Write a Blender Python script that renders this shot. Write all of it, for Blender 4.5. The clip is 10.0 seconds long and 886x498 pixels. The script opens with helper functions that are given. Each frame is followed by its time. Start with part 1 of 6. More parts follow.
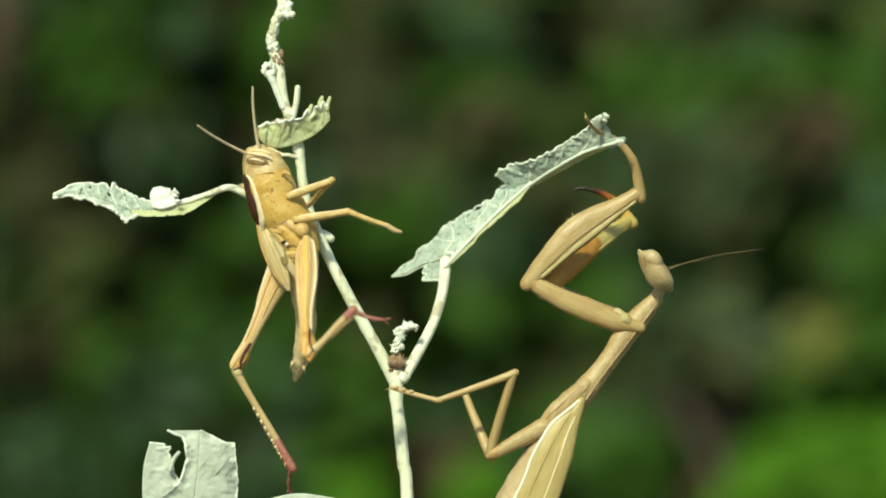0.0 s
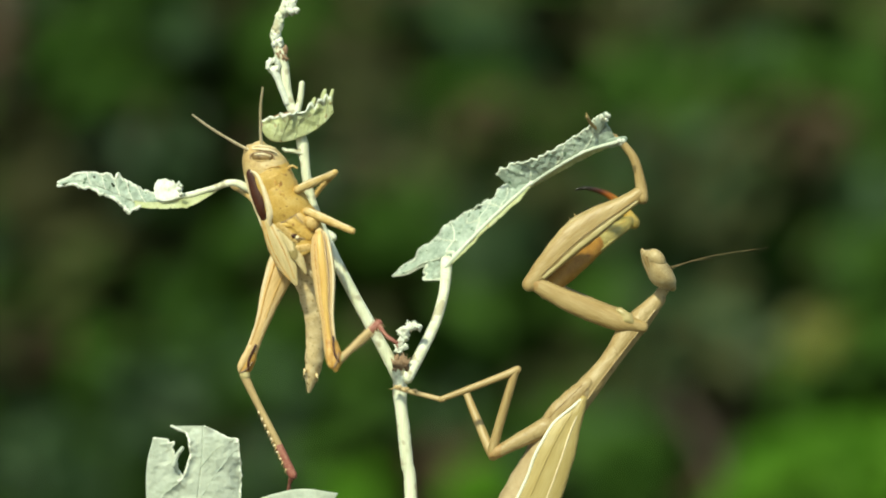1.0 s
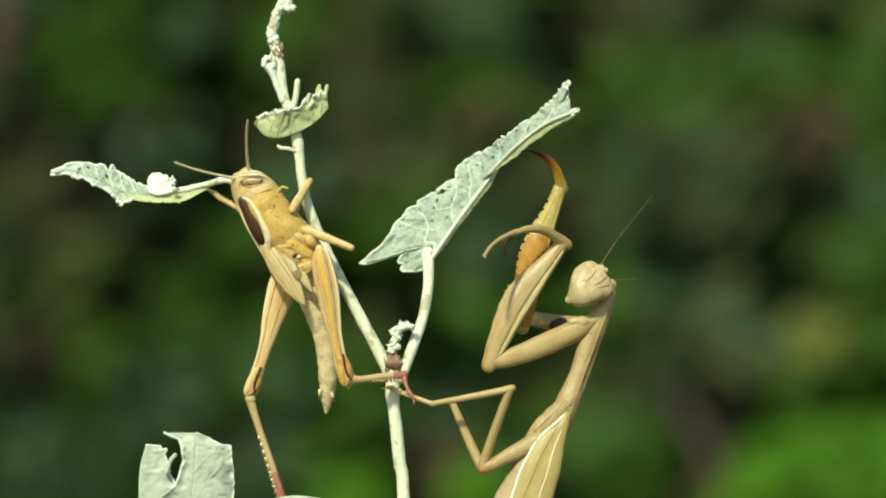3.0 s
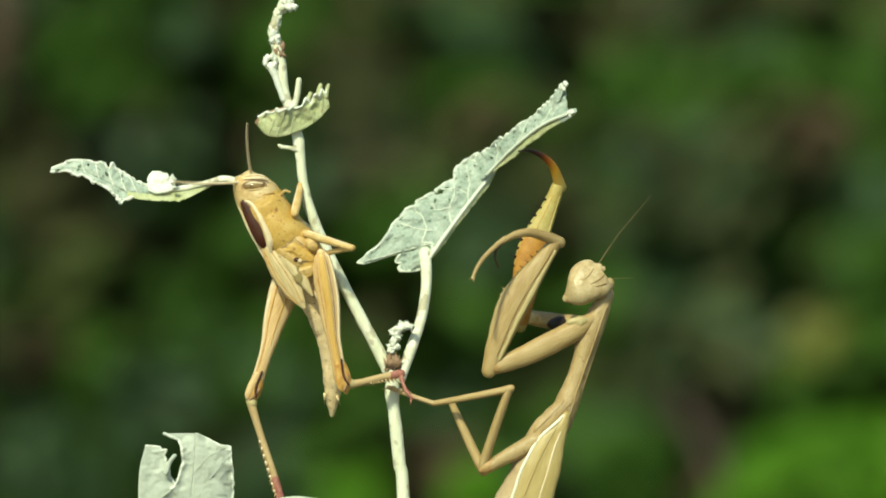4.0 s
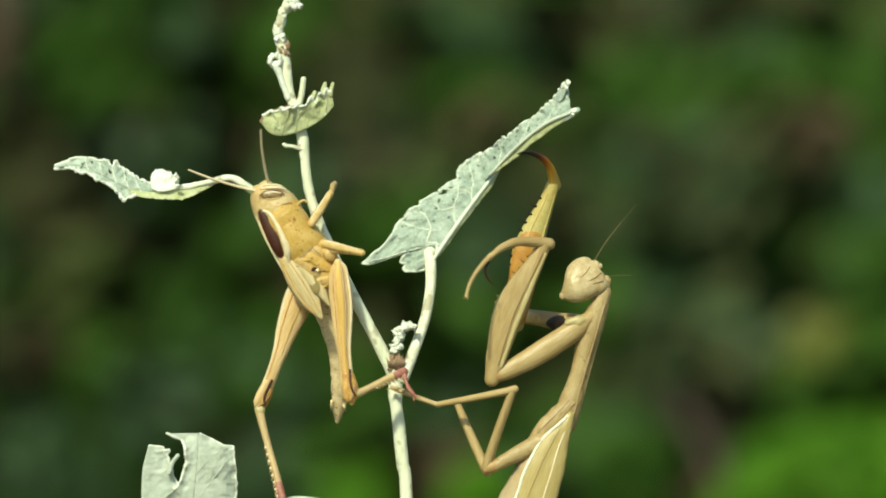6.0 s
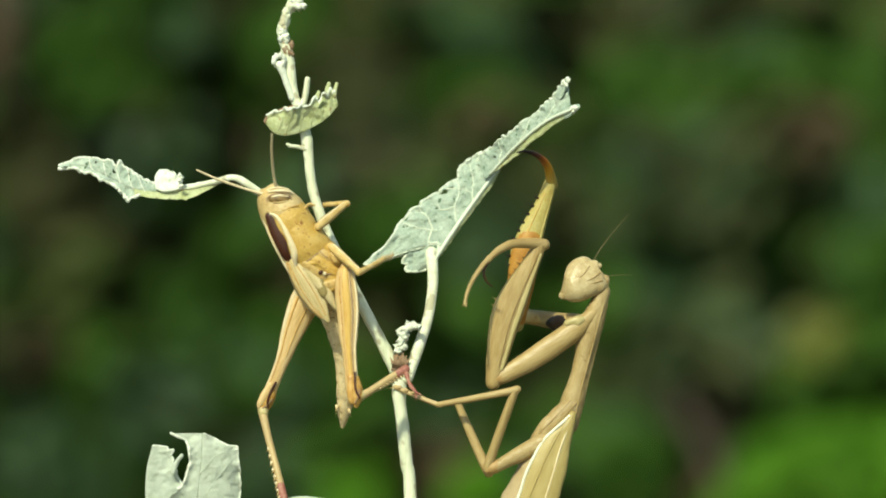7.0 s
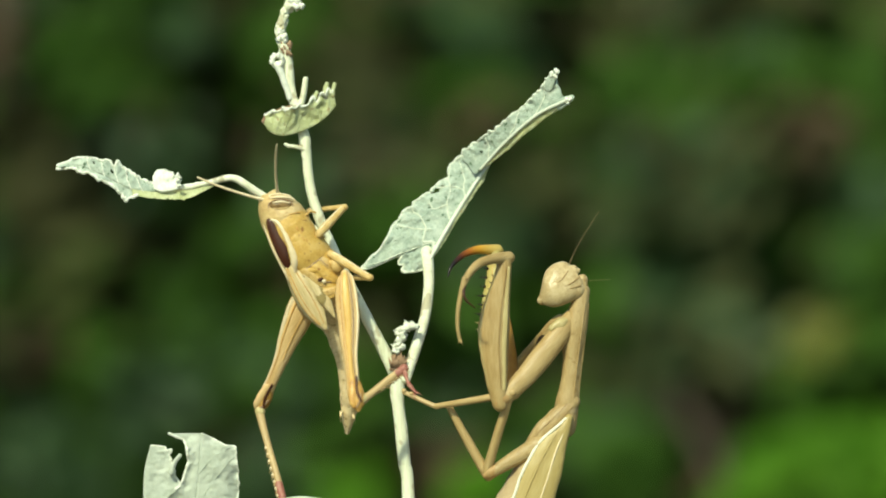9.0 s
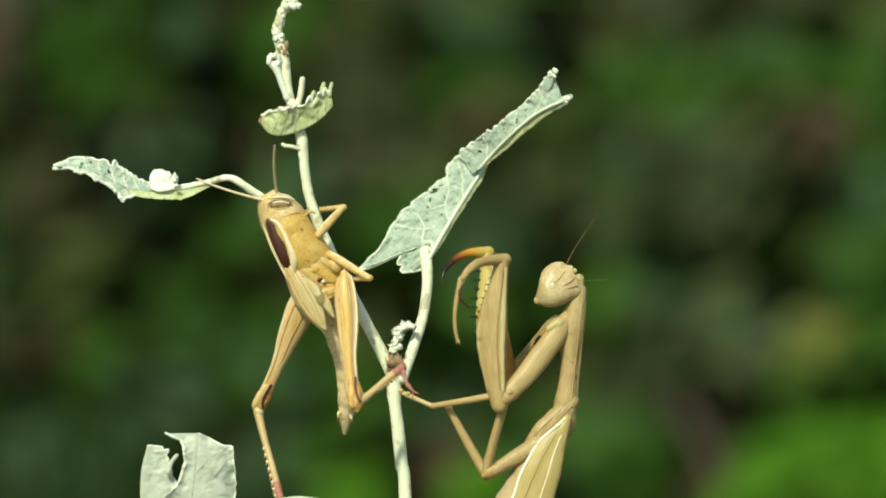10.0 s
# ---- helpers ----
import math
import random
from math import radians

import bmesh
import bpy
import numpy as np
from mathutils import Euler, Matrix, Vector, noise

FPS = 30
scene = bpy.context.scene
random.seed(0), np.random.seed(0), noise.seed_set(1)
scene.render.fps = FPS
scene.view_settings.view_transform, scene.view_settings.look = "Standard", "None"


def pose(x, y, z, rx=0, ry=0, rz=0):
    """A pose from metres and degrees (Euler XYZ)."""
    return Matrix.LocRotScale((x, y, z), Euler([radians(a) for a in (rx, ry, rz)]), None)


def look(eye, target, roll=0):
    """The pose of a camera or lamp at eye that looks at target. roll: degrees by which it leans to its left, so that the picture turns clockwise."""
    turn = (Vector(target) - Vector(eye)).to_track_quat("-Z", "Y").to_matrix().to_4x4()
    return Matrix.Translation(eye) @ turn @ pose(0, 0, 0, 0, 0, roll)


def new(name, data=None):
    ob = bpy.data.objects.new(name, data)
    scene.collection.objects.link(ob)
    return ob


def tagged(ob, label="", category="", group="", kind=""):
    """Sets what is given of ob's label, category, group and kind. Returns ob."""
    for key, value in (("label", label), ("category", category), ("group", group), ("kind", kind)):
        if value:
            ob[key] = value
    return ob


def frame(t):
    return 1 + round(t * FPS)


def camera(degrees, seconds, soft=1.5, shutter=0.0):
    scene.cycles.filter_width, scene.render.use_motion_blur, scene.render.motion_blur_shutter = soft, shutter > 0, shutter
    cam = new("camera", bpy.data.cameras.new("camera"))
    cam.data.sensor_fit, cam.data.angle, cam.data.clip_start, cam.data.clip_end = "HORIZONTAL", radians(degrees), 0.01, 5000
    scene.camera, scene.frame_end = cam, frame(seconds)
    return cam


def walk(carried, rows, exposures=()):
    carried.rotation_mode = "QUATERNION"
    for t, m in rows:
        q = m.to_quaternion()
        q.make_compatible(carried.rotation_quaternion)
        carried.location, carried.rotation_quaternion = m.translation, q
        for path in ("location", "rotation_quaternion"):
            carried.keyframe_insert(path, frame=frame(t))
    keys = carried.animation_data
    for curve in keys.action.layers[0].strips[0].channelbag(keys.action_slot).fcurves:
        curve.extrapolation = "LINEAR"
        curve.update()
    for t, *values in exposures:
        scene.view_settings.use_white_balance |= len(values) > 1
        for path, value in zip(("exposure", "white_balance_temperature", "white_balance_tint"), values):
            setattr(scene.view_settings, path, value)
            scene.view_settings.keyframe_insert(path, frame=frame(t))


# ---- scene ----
# ---------------------------------------------------------------- camera
UNIT = 0.00008          # building unit of plant and insects, metres
NODE = Vector((-84 * UNIT, 0, 0.6 - 219 * UNIT))   # fork of the stem

cam = camera(12.0, 10.0, soft=2.0, shutter=0.5)
cam.data.dof.use_dof = True
cam.data.dof.focus_distance = 0.5967
cam.data.dof.aperture_fstop = 13.0
walk(cam, [(0, look((0, -0.5967, 0.6), (0, 0, 0.6))), (10, look((0, -0.5967, 0.6), (0, 0, 0.6)))],
     exposures=[(0, 0.42, 6800, -11), (10, 0.42, 6800, -11)])

# ---------------------------------------------------------------- world, sun, exposure
SUN_UP, SUN_TURN = 43, 201      # degrees; the sun stands high, behind the camera
world = bpy.data.worlds.new("world")
scene.world = world
world.use_nodes = True
sky = world.node_tree.nodes.new("ShaderNodeTexSky")
sky.sky_type = "NISHITA"
sky.sun_disc = False
sky.sun_elevation = radians(SUN_UP)
sky.sun_rotation = radians(SUN_TURN)
backing = world.node_tree.nodes["Background"]
backing.inputs["Strength"].default_value = 0.12
world.node_tree.links.new(sky.outputs["Color"], backing.inputs["Color"])

sun = new("sun", bpy.data.lights.new("sun", "SUN"))
sun.data.energy = 3.4
sun.data.angle = radians(3)
sun.data.color = (1.0, 0.93, 0.76)
sun_dir = Vector((math.sin(radians(SUN_TURN)) * math.cos(radians(SUN_UP)),
                  math.cos(radians(SUN_TURN)) * math.cos(radians(SUN_UP)), math.sin(radians(SUN_UP))))
sun.matrix_world = look(sun_dir * 5, (0, 0, 0))


# ---------------------------------------------------------------- materials
def paint(name, colours, grain, rough=0.55, bump=0.25, streak=(1, 1, 1), thin=0.0, spots=None, island=0.0, sheen=0.0, gloss=0.35):
    """A natural surface: colours over coarse and fine noise, a fine relief; streak stretches the grain along an axis.
    grain: size of the coarse variation, metres. thin: share of light that passes through. spots: (colour, size, amount)."""
    m = bpy.data.materials.new(name)
    m.use_nodes = True
    nt = m.node_tree
    n, link = nt.nodes, nt.links.new
    bsdf = n["Principled BSDF"]
    co = n.new("ShaderNodeTexCoord")
    mp = n.new("ShaderNodeMapping")
    mp.inputs["Scale"].default_value = streak
    link(co.outputs["Object"], mp.inputs["Vector"])
    coarse = n.new("ShaderNodeTexNoise")
    coarse.inputs["Scale"].default_value = 1 / grain
    coarse.inputs["Detail"].default_value = 5
    coarse.inputs["Roughness"].default_value = 0.65
    link(mp.outputs["Vector"], coarse.inputs["Vector"])
    fine = n.new("ShaderNodeTexNoise")
    fine.inputs["Scale"].default_value = 7 / grain
    fine.inputs["Detail"].default_value = 3
    link(mp.outputs["Vector"], fine.inputs["Vector"])
    ramp = n.new("ShaderNodeValToRGB")
    while len(ramp.color_ramp.elements) < len(colours):
        ramp.color_ramp.elements.new(0.5)
    for i, c in enumerate(colours):
        e = ramp.color_ramp.elements[i]
        e.position = 0.3 + 0.4 * i / max(1, len(colours) - 1)
        e.color = (*c, 1)
    factor = coarse.outputs["Fac"]
    mixf = n.new("ShaderNodeMath")
    mixf.operation = "MULTIPLY_ADD"
    mixf.inputs[1].default_value = 0.35
    link(fine.outputs["Fac"], mixf.inputs[0])
    mul = n.new("ShaderNodeMath")
    mul.operation = "MULTIPLY_ADD"
    mul.inputs[1].default_value = 0.75
    mul.inputs[2].default_value = -0.05
    link(factor, mul.inputs[0])
    link(mul.outputs[0], mixf.inputs[2])
    last = mixf.outputs[0]
    if island:
        geo = n.new("ShaderNodeNewGeometry")
        add = n.new("ShaderNodeMath")
        add.operation = "MULTIPLY_ADD"
        add.inputs[1].default_value = island
        link(geo.outputs["Random Per Island"], add.inputs[0])
        link(last, add.inputs[2])
        sub = n.new("ShaderNodeMath")
        sub.operation = "SUBTRACT"
        sub.inputs[1].default_value = island / 2
        link(add.outputs[0], sub.inputs[0])
        last = sub.outputs[0]
    link(last, ramp.inputs["Fac"])
    colour = ramp.outputs["Color"]
    if spots:
        sc, size, amount = spots
        vor = n.new("ShaderNodeTexNoise")
        vor.inputs["Scale"].default_value = 1 / size
        vor.inputs["Detail"].default_value = 1
        link(co.outputs["Object"], vor.inputs["Vector"])
        cut = n.new("ShaderNodeMapRange")
        cut.inputs["From Min"].default_value = 1 - amount
        cut.inputs["From Max"].default_value = 1.08 - amount
        link(vor.outputs["Fac"], cut.inputs["Value"])
        mix = n.new("ShaderNodeMix")
        mix.data_type = "RGBA"
        mix.inputs["B"].default_value = (*sc, 1)
        link(cut.outputs["Result"], mix.inputs["Factor"])
        link(colour, mix.inputs["A"])
        colour = mix.outputs["Result"]
    link(colour, bsdf.inputs["Base Color"])
    bsdf.inputs["Roughness"].default_value = rough
    bsdf.inputs["Specular IOR Level"].default_value = gloss
    if sheen:
        bsdf.inputs["Sheen Weight"].default_value = sheen
    rel = n.new("ShaderNodeBump")
    rel.inputs["Strength"].default_value = bump
    rel.inputs["Distance"].default_value = grain * 0.12
    link(fine.outputs["Fac"], rel.inputs["Height"])
    link(rel.outputs["Normal"], bsdf.inputs["Normal"])
    if thin:
        through_leaf = n.new("ShaderNodeBsdfTranslucent")
        link(colour, through_leaf.inputs["Color"])
        blend = n.new("ShaderNodeMixShader")
        blend.inputs["Fac"].default_value = thin
        link(bsdf.outputs[0], blend.inputs[1])
        link(through_leaf.outputs[0], blend.inputs[2])
        link(blend.outputs[0], n["Material Output"].inputs["Surface"])
    return m


MM = 0.001
STEM = paint("pale_stem", [(0.5422, 0.5476, 0.3539), (0.729, 0.7322, 0.5466), (0.8554, 0.8467, 0.7078)], 1.6 * MM, 0.7, 0.4, streak=(1, 1, 0.12),
             spots=((0.47, 0.43, 0.29), 1.8 * MM, 0.40))
LEAF = paint("sage_leaf", [(0.27, 0.345, 0.27), (0.46, 0.53, 0.44), (0.66, 0.71, 0.61)], 2.2 * MM, 0.75, 0.5, thin=0.22,
             spots=((0.11, 0.18, 0.10), 0.7 * MM, 0.345))
LEAF_LOW = paint("pale_sage_leaf", [(0.47, 0.51, 0.41), (0.57, 0.61, 0.51), (0.67, 0.7, 0.6)], 4 * MM, 0.75, 0.3, thin=0.22)
LEAF_YELLOW = paint("yellowish_leaf", [(0.4, 0.42, 0.17), (0.54, 0.57, 0.31), (0.66, 0.68, 0.45)], 1.6 * MM, 0.7, 0.5, thin=0.2,
                    spots=((0.46, 0.40, 0.20), 0.8 * MM, 0.36))
VEIN = paint("leaf_vein", [(0.56, 0.6, 0.47), (0.72, 0.74, 0.63)], 1 * MM, 0.7, 0.2)
HAIRY = paint("woolly_bud", [(0.60, 0.62, 0.48), (0.85, 0.85, 0.78)], 0.5 * MM, 0.9, 0.8)
RUSTY = paint("rusty_scale", [(0.20, 0.115, 0.065), (0.37, 0.25, 0.16)], 0.8 * MM, 0.7, 0.6)

TAN = paint("tan_shell", [(0.3974, 0.2425, 0.0711), (0.5538, 0.3715, 0.1352), (0.6486, 0.4773, 0.2276)], 1.6 * MM, 0.40, 0.6,
            spots=((0.40, 0.24, 0.07), 0.9 * MM, 0.34))
FACE = paint("cream_tan_face", [(0.4014, 0.2477, 0.0966), (0.5526, 0.3922, 0.1705), (0.6363, 0.4962, 0.2822)], 2.4 * MM, 0.36, 0.4,
             spots=((0.42, 0.25, 0.10), 0.8 * MM, 0.33))
OCHRE = paint("ochre_shell", [(0.4195, 0.2399, 0.0442), (0.5566, 0.3517, 0.0888), (0.633, 0.4481, 0.1648)], 1.4 * MM, 0.38, 0.6,
              spots=((0.28, 0.13, 0.03), 0.7 * MM, 0.36))
FEMUR = paint("femur_shell", [(0.4664, 0.2915, 0.1113), (0.6254, 0.424, 0.1961), (0.742, 0.5618, 0.318)], 1.1 * MM, 0.38, 0.3, streak=(0.12, 1, 1))
PALE = paint("pale_abdomen", [(0.5546, 0.3953, 0.1829), (0.7316, 0.5605, 0.3127), (0.8614, 0.708, 0.4602)], 0.9 * MM, 0.5, 0.4,
             spots=((0.34, 0.22, 0.08), 0.5 * MM, 0.36))
MEMBRANE = paint("olive_membrane", [(0.20, 0.15, 0.05), (0.33, 0.25, 0.10)], 1.0 * MM, 0.5, 0.3, streak=(0.2, 1, 1))
WING = paint("wing_case", [(0.42, 0.31, 0.135), (0.6, 0.475, 0.25), (0.72, 0.6, 0.38)], 1.2 * MM, 0.45, 0.4, streak=(0.08, 1, 1))
BROWN = paint("dark_brown_stripe", [(0.030, 0.008, 0.004), (0.075, 0.022, 0.010)], 1 * MM, 0.4, 0.3)
CREAM = paint("cream_line", [(0.6521, 0.5039, 0.285), (0.7904, 0.6783, 0.475)], 1 * MM, 0.5, 0.2)
AMBER_SHELL = paint("amber_shell", [(0.46, 0.25, 0.05), (0.60, 0.37, 0.10), (0.68, 0.47, 0.17)], 1.1 * MM, 0.38, 0.3, streak=(0.12, 1, 1))
KNEE = paint("orange_brown_knee", [(0.28, 0.11, 0.02), (0.52, 0.28, 0.07), (0.66, 0.45, 0.17)], 0.9 * MM, 0.35, 0.3)
RED = paint("red_tarsus", [(0.19, 0.045, 0.035), (0.32, 0.115, 0.085), (0.46, 0.27, 0.19)], 0.6 * MM, 0.5, 0.3)
TIBIA = paint("grey_tan_tibia", [(0.36, 0.24, 0.11), (0.55, 0.40, 0.20)], 1.2 * MM, 0.45, 0.3, streak=(0.2, 1, 1))
EYE = paint("banded_eye", [(0.09, 0.05, 0.018), (0.34, 0.22, 0.09)], 0.7 * MM, 0.12, 0.1, streak=(0.2, 1, 1.4))

STRAW = paint("straw_shell", [(0.2794, 0.1863, 0.0718), (0.3812, 0.2672, 0.1197), (0.4656, 0.3489, 0.1757)], 2.0 * MM, 0.38, 0.45, streak=(0.35, 1, 1),
              spots=((0.30, 0.20, 0.08), 0.9 * MM, 0.35))
STRAW_LEG = paint("straw_leg", [(0.2716, 0.1695, 0.0559), (0.389, 0.2672, 0.1121), (0.4831, 0.3579, 0.1757)], 1.5 * MM, 0.36, 0.4, streak=(0.15, 1, 1))
STRAW_PALE = paint("pale_straw", [(0.34, 0.265, 0.11), (0.45, 0.3604, 0.165), (0.53, 0.4452, 0.23)], 1.5 * MM, 0.36, 0.3, streak=(0.15, 1, 1))
JOINT = paint("orange_brown_joint", [(0.27, 0.14, 0.045), (0.39, 0.235, 0.09), (0.47, 0.32, 0.15)], 1.2 * MM, 0.4, 0.4)
STRAW_DARK = paint("brown_straw", [(0.25, 0.155, 0.055), (0.34, 0.23, 0.095)], 1.5 * MM, 0.4, 0.3, streak=(0.15, 1, 1))
TEGMEN = paint("straw_yellow_wing", [(0.3, 0.215, 0.065), (0.4, 0.3, 0.11), (0.47, 0.37, 0.165)], 1.8 * MM, 0.4, 0.3, streak=(0.06, 1, 1))
ABDOMEN = paint("beige_abdomen", [(0.327, 0.229, 0.114), (0.435, 0.3201, 0.176), (0.508, 0.4017, 0.238)], 1.8 * MM, 0.5, 0.3)
HEAD = paint("cream_head", [(0.33, 0.225, 0.1), (0.47, 0.355, 0.185), (0.6, 0.49, 0.3)], 1.8 * MM, 0.28, 0.25)
WHITE = paint("white_wing_edge", [(0.72, 0.68, 0.50), (0.82, 0.80, 0.66)], 1.5 * MM, 0.45, 0.2)
AMBER = paint("amber_leg", [(0.36, 0.25, 0.06), (0.44, 0.35, 0.11), (0.5, 0.42, 0.17)], 4 * MM, 0.35, 0.25)


def claw_paint():
    """Amber at the joint, through rust to a black point along the claw."""
    m = paint("amber_to_black_claw", [(0.5, 0.5, 0.5), (0.6, 0.6, 0.6)], 1.6 * MM, 0.3, 0.2)
    n, link = m.node_tree.nodes, m.node_tree.links.new
    co = n.new("ShaderNodeTexCoord")
    xyz = n.new("ShaderNodeSeparateXYZ")
    span = n.new("ShaderNodeMapRange")
    span.inputs["From Max"].default_value = 112 * UNIT
    ramp = n.new("ShaderNodeValToRGB")
    stops = [(0.0, (0.50, 0.36, 0.10)), (0.28, (0.52, 0.27, 0.03)), (0.5, (0.30, 0.09, 0.012)), (0.68, (0.06, 0.015, 0.006)), (0.85, (0.010, 0.006, 0.005))]
    while len(ramp.color_ramp.elements) < len(stops):
        ramp.color_ramp.elements.new(0.5)
    for e, (p, c) in zip(ramp.color_ramp.elements, stops):
        e.position, e.color = p, (*c, 1)
    link(co.outputs["Object"], xyz.inputs[0])
    link(xyz.outputs["X"], span.inputs["Value"])
    link(span.outputs["Result"], ramp.inputs["Fac"])
    link(ramp.outputs["Color"], n["Principled BSDF"].inputs["Base Color"])
    return m


AMBER_CLAW = claw_paint()
RUST = paint("rust_inner_face", [(0.30, 0.11, 0.02), (0.46, 0.21, 0.05)], 2 * MM, 0.4, 0.2)
AMBER_RUST = paint("amber_rust", [(0.30, 0.12, 0.022), (0.42, 0.20, 0.035), (0.50, 0.28, 0.06)], 1.2 * MM, 0.45, 0.1)
BLACK = paint("black_spot", [(0.008, 0.005, 0.003), (0.02, 0.012, 0.008)], 1 * MM, 0.35, 0.2)
HAIR = paint("thin_antenna", [(0.18, 0.13, 0.06), (0.30, 0.22, 0.11)], 1 * MM, 0.5, 0.1)
HAIR_TAN = paint("tan_antenna", [(0.54, 0.42, 0.25), (0.72, 0.60, 0.40)], 1 * MM, 0.5, 0.1)

SOIL = paint("dark_leaf_litter", [(0.0345, 0.0299, 0.0161), (0.069, 0.0609, 0.031), (0.1092, 0.0943, 0.0506)], 0.05, 0.9, 0.8)
FOLIAGE = paint("dark_foliage", [(0.066, 0.0682, 0.0297), (0.0946, 0.1012, 0.0418), (0.1188, 0.1298, 0.0528)], 0.03, 0.6, 0.2, thin=0.3, island=0.5, gloss=0.12)
FRESH = paint("fresh_foliage", [(0.040, 0.105, 0.006), (0.060, 0.150, 0.008), (0.080, 0.180, 0.014)], 0.03, 0.6, 0.2, thin=0.25, island=0.4, gloss=0.08)
MID = paint("mid_green_foliage", [(0.0254, 0.0594, 0.0074), (0.0392, 0.0869, 0.0106), (0.0551, 0.1145, 0.017)], 0.03, 0.6, 0.2, thin=0.25, island=0.4, gloss=0.1)
COOL = paint("bluish_foliage", [(0.0312, 0.0603, 0.0229), (0.0458, 0.0853, 0.0333), (0.0603, 0.1061, 0.0437)], 0.03, 0.5, 0.2, thin=0.2, island=0.5, gloss=0.2)
OLIVE = paint("dull_olive_foliage", [(0.046, 0.054, 0.021), (0.07, 0.078, 0.032), (0.094, 0.102, 0.044)], 0.03, 0.6, 0.2, thin=0.25, island=0.5, gloss=0.1)
YELLOWED = paint("yellowed_foliage", [(0.10, 0.12, 0.02), (0.19, 0.19, 0.035)], 0.02, 0.5, 0.2, thin=0.25, island=0.4)
DEAD = paint("dead_leaves", [(0.0425, 0.0275, 0.0125), (0.07, 0.045, 0.0213), (0.1, 0.0675, 0.0375)], 0.02, 0.8, 0.3, island=0.5)
TWIG = paint("grey_brown_twig", [(0.05, 0.036, 0.025), (0.10, 0.076, 0.055), (0.17, 0.13, 0.10)], 0.012, 0.85, 0.5)


# ---------------------------------------------------------------- shaping helpers
def smooth_rows(rows, n):
    """n rows along a Catmull-Rom curve through the given rows of numbers."""
    pts = [np.array(r, float) for r in rows]
    pts = [2 * pts[0] - pts[1], *pts, 2 * pts[-1] - pts[-2]]
    out = []
    for k in range(n):
        s = k / (n - 1) * (len(pts) - 3)
        i = min(int(s), len(pts) - 4)
        f = s - i
        a, b, c, d = pts[i:i + 4]
        out.append(0.5 * (2 * b + (c - a) * f + (2 * a - 5 * b + 4 * c - d) * f * f + (3 * b - a - 3 * c + d) * f ** 3))
    return out


def hull(rows, n=20, seg=14, wobble=0.0, seed=0, rings=0.0, bm=None, round_ends=True):
    """A rounded body along a spine: rows (x, z, half height, half depth, y). rings: relief of cross rings."""
    bm = bm or bmesh.new()
    rows = [(*r, 0.0) if len(r) == 4 else r for r in rows]
    line = smooth_rows(rows, n)
    if round_ends:
        first, last = line[0].copy(), line[-1].copy()
        t0, t1 = line[0] - line[1], line[-1] - line[-2]
        for end, t, where in ((first, t0, 0), (last, t1, 1)):
            l = math.hypot(t[0], t[1]) or 1
            caps = []
            for k in (0.45, 0.8, 0.97):
                e = end.copy()
                e[0] += t[0] / l * end[2] * k
                e[1] += t[1] / l * end[2] * k
                e[2:4] *= math.sqrt(1 - k * k)
                caps.append(e)
            line = caps[::-1] + line if where == 0 else line + caps
    loops = []
    for i, r in enumerate(line):
        a, b = line[max(i - 1, 0)], line[min(i + 1, len(line) - 1)]
        tx, tz, ty = b[0] - a[0], b[1] - a[1], b[4] - a[4]
        l = math.sqrt(tx * tx + tz * tz) or 1
        nx, nz = -tz / l, tx / l
        f = 1 + (rings if rings and i % 3 == 0 else 0)
        loop = []
        for k in range(seg):
            q = 2 * math.pi * k / seg
            c, s = math.cos(q) * f, math.sin(q) * f
            if wobble:
                w = 1 + wobble * noise.noise(Vector((r[0] * 0.06 + seed * 7, r[1] * 0.06 + c * 0.8, s * 0.8 + seed)))
                c, s = c * w, s * w
            loop.append(bm.verts.new(((r[0] + nx * r[2] * c) * UNIT, (r[4] + r[3] * s) * UNIT, (r[1] + nz * r[2] * c) * UNIT)))
        loops.append(loop)
    for a, b in zip(loops, loops[1:]):
        for k in range(seg):
            bm.faces.new((a[k], b[k], b[(k + 1) % seg], a[(k + 1) % seg]))
    bm.faces.new(loops[0])
    bm.faces.new(loops[-1][::-1])
    return bm


def band(rows, f, half, side=-1, deep=1.6, n=36):
    """A coloured band along a limb's rounded side: f, its place from -1 to 1 across the limb; half, its half width as a share of the limb's."""
    rows = [(*r, 0.0) if len(r) == 4 else r for r in rows]
    return hull([(x, z + f * h, max(half * h, 0.5), deep, y + side * d * math.sqrt(1 - f * f)) for x, z, h, d, y in rows], n, 10)


def spike(bm, base, tip, r, seg=6):
    """A small pointed thorn from base to tip, both (x, y, z)."""
    a, b = Vector(base), Vector(tip)
    q = (b - a).to_track_quat("Z", "Y").to_matrix()
    ring = [bm.verts.new((a + q @ Vector((r * math.cos(k * 2 * math.pi / seg), r * math.sin(k * 2 * math.pi / seg), 0))) * UNIT) for k in range(seg)]
    top = bm.verts.new(b * UNIT)
    for k in range(seg):
        bm.faces.new((ring[k], ring[(k + 1) % seg], top))
    bm.faces.new(ring[::-1])
    return bm


def blob(bm, x, y, z, rx, ry, rz, wobble=0.0, seed=0, div=2):
    """A small rounded lump."""
    made = bmesh.ops.create_icosphere(bm, subdivisions=div, radius=1)["verts"]
    for v in made:
        c = v.co.copy()
        w = 1 + wobble * noise.noise(c * 2.2 + Vector((seed * 3.1, 0, seed)))
        v.co = Vector((x + c.x * rx * w, y + c.y * ry * w, z + c.z * rz * w)) * UNIT
    return bm


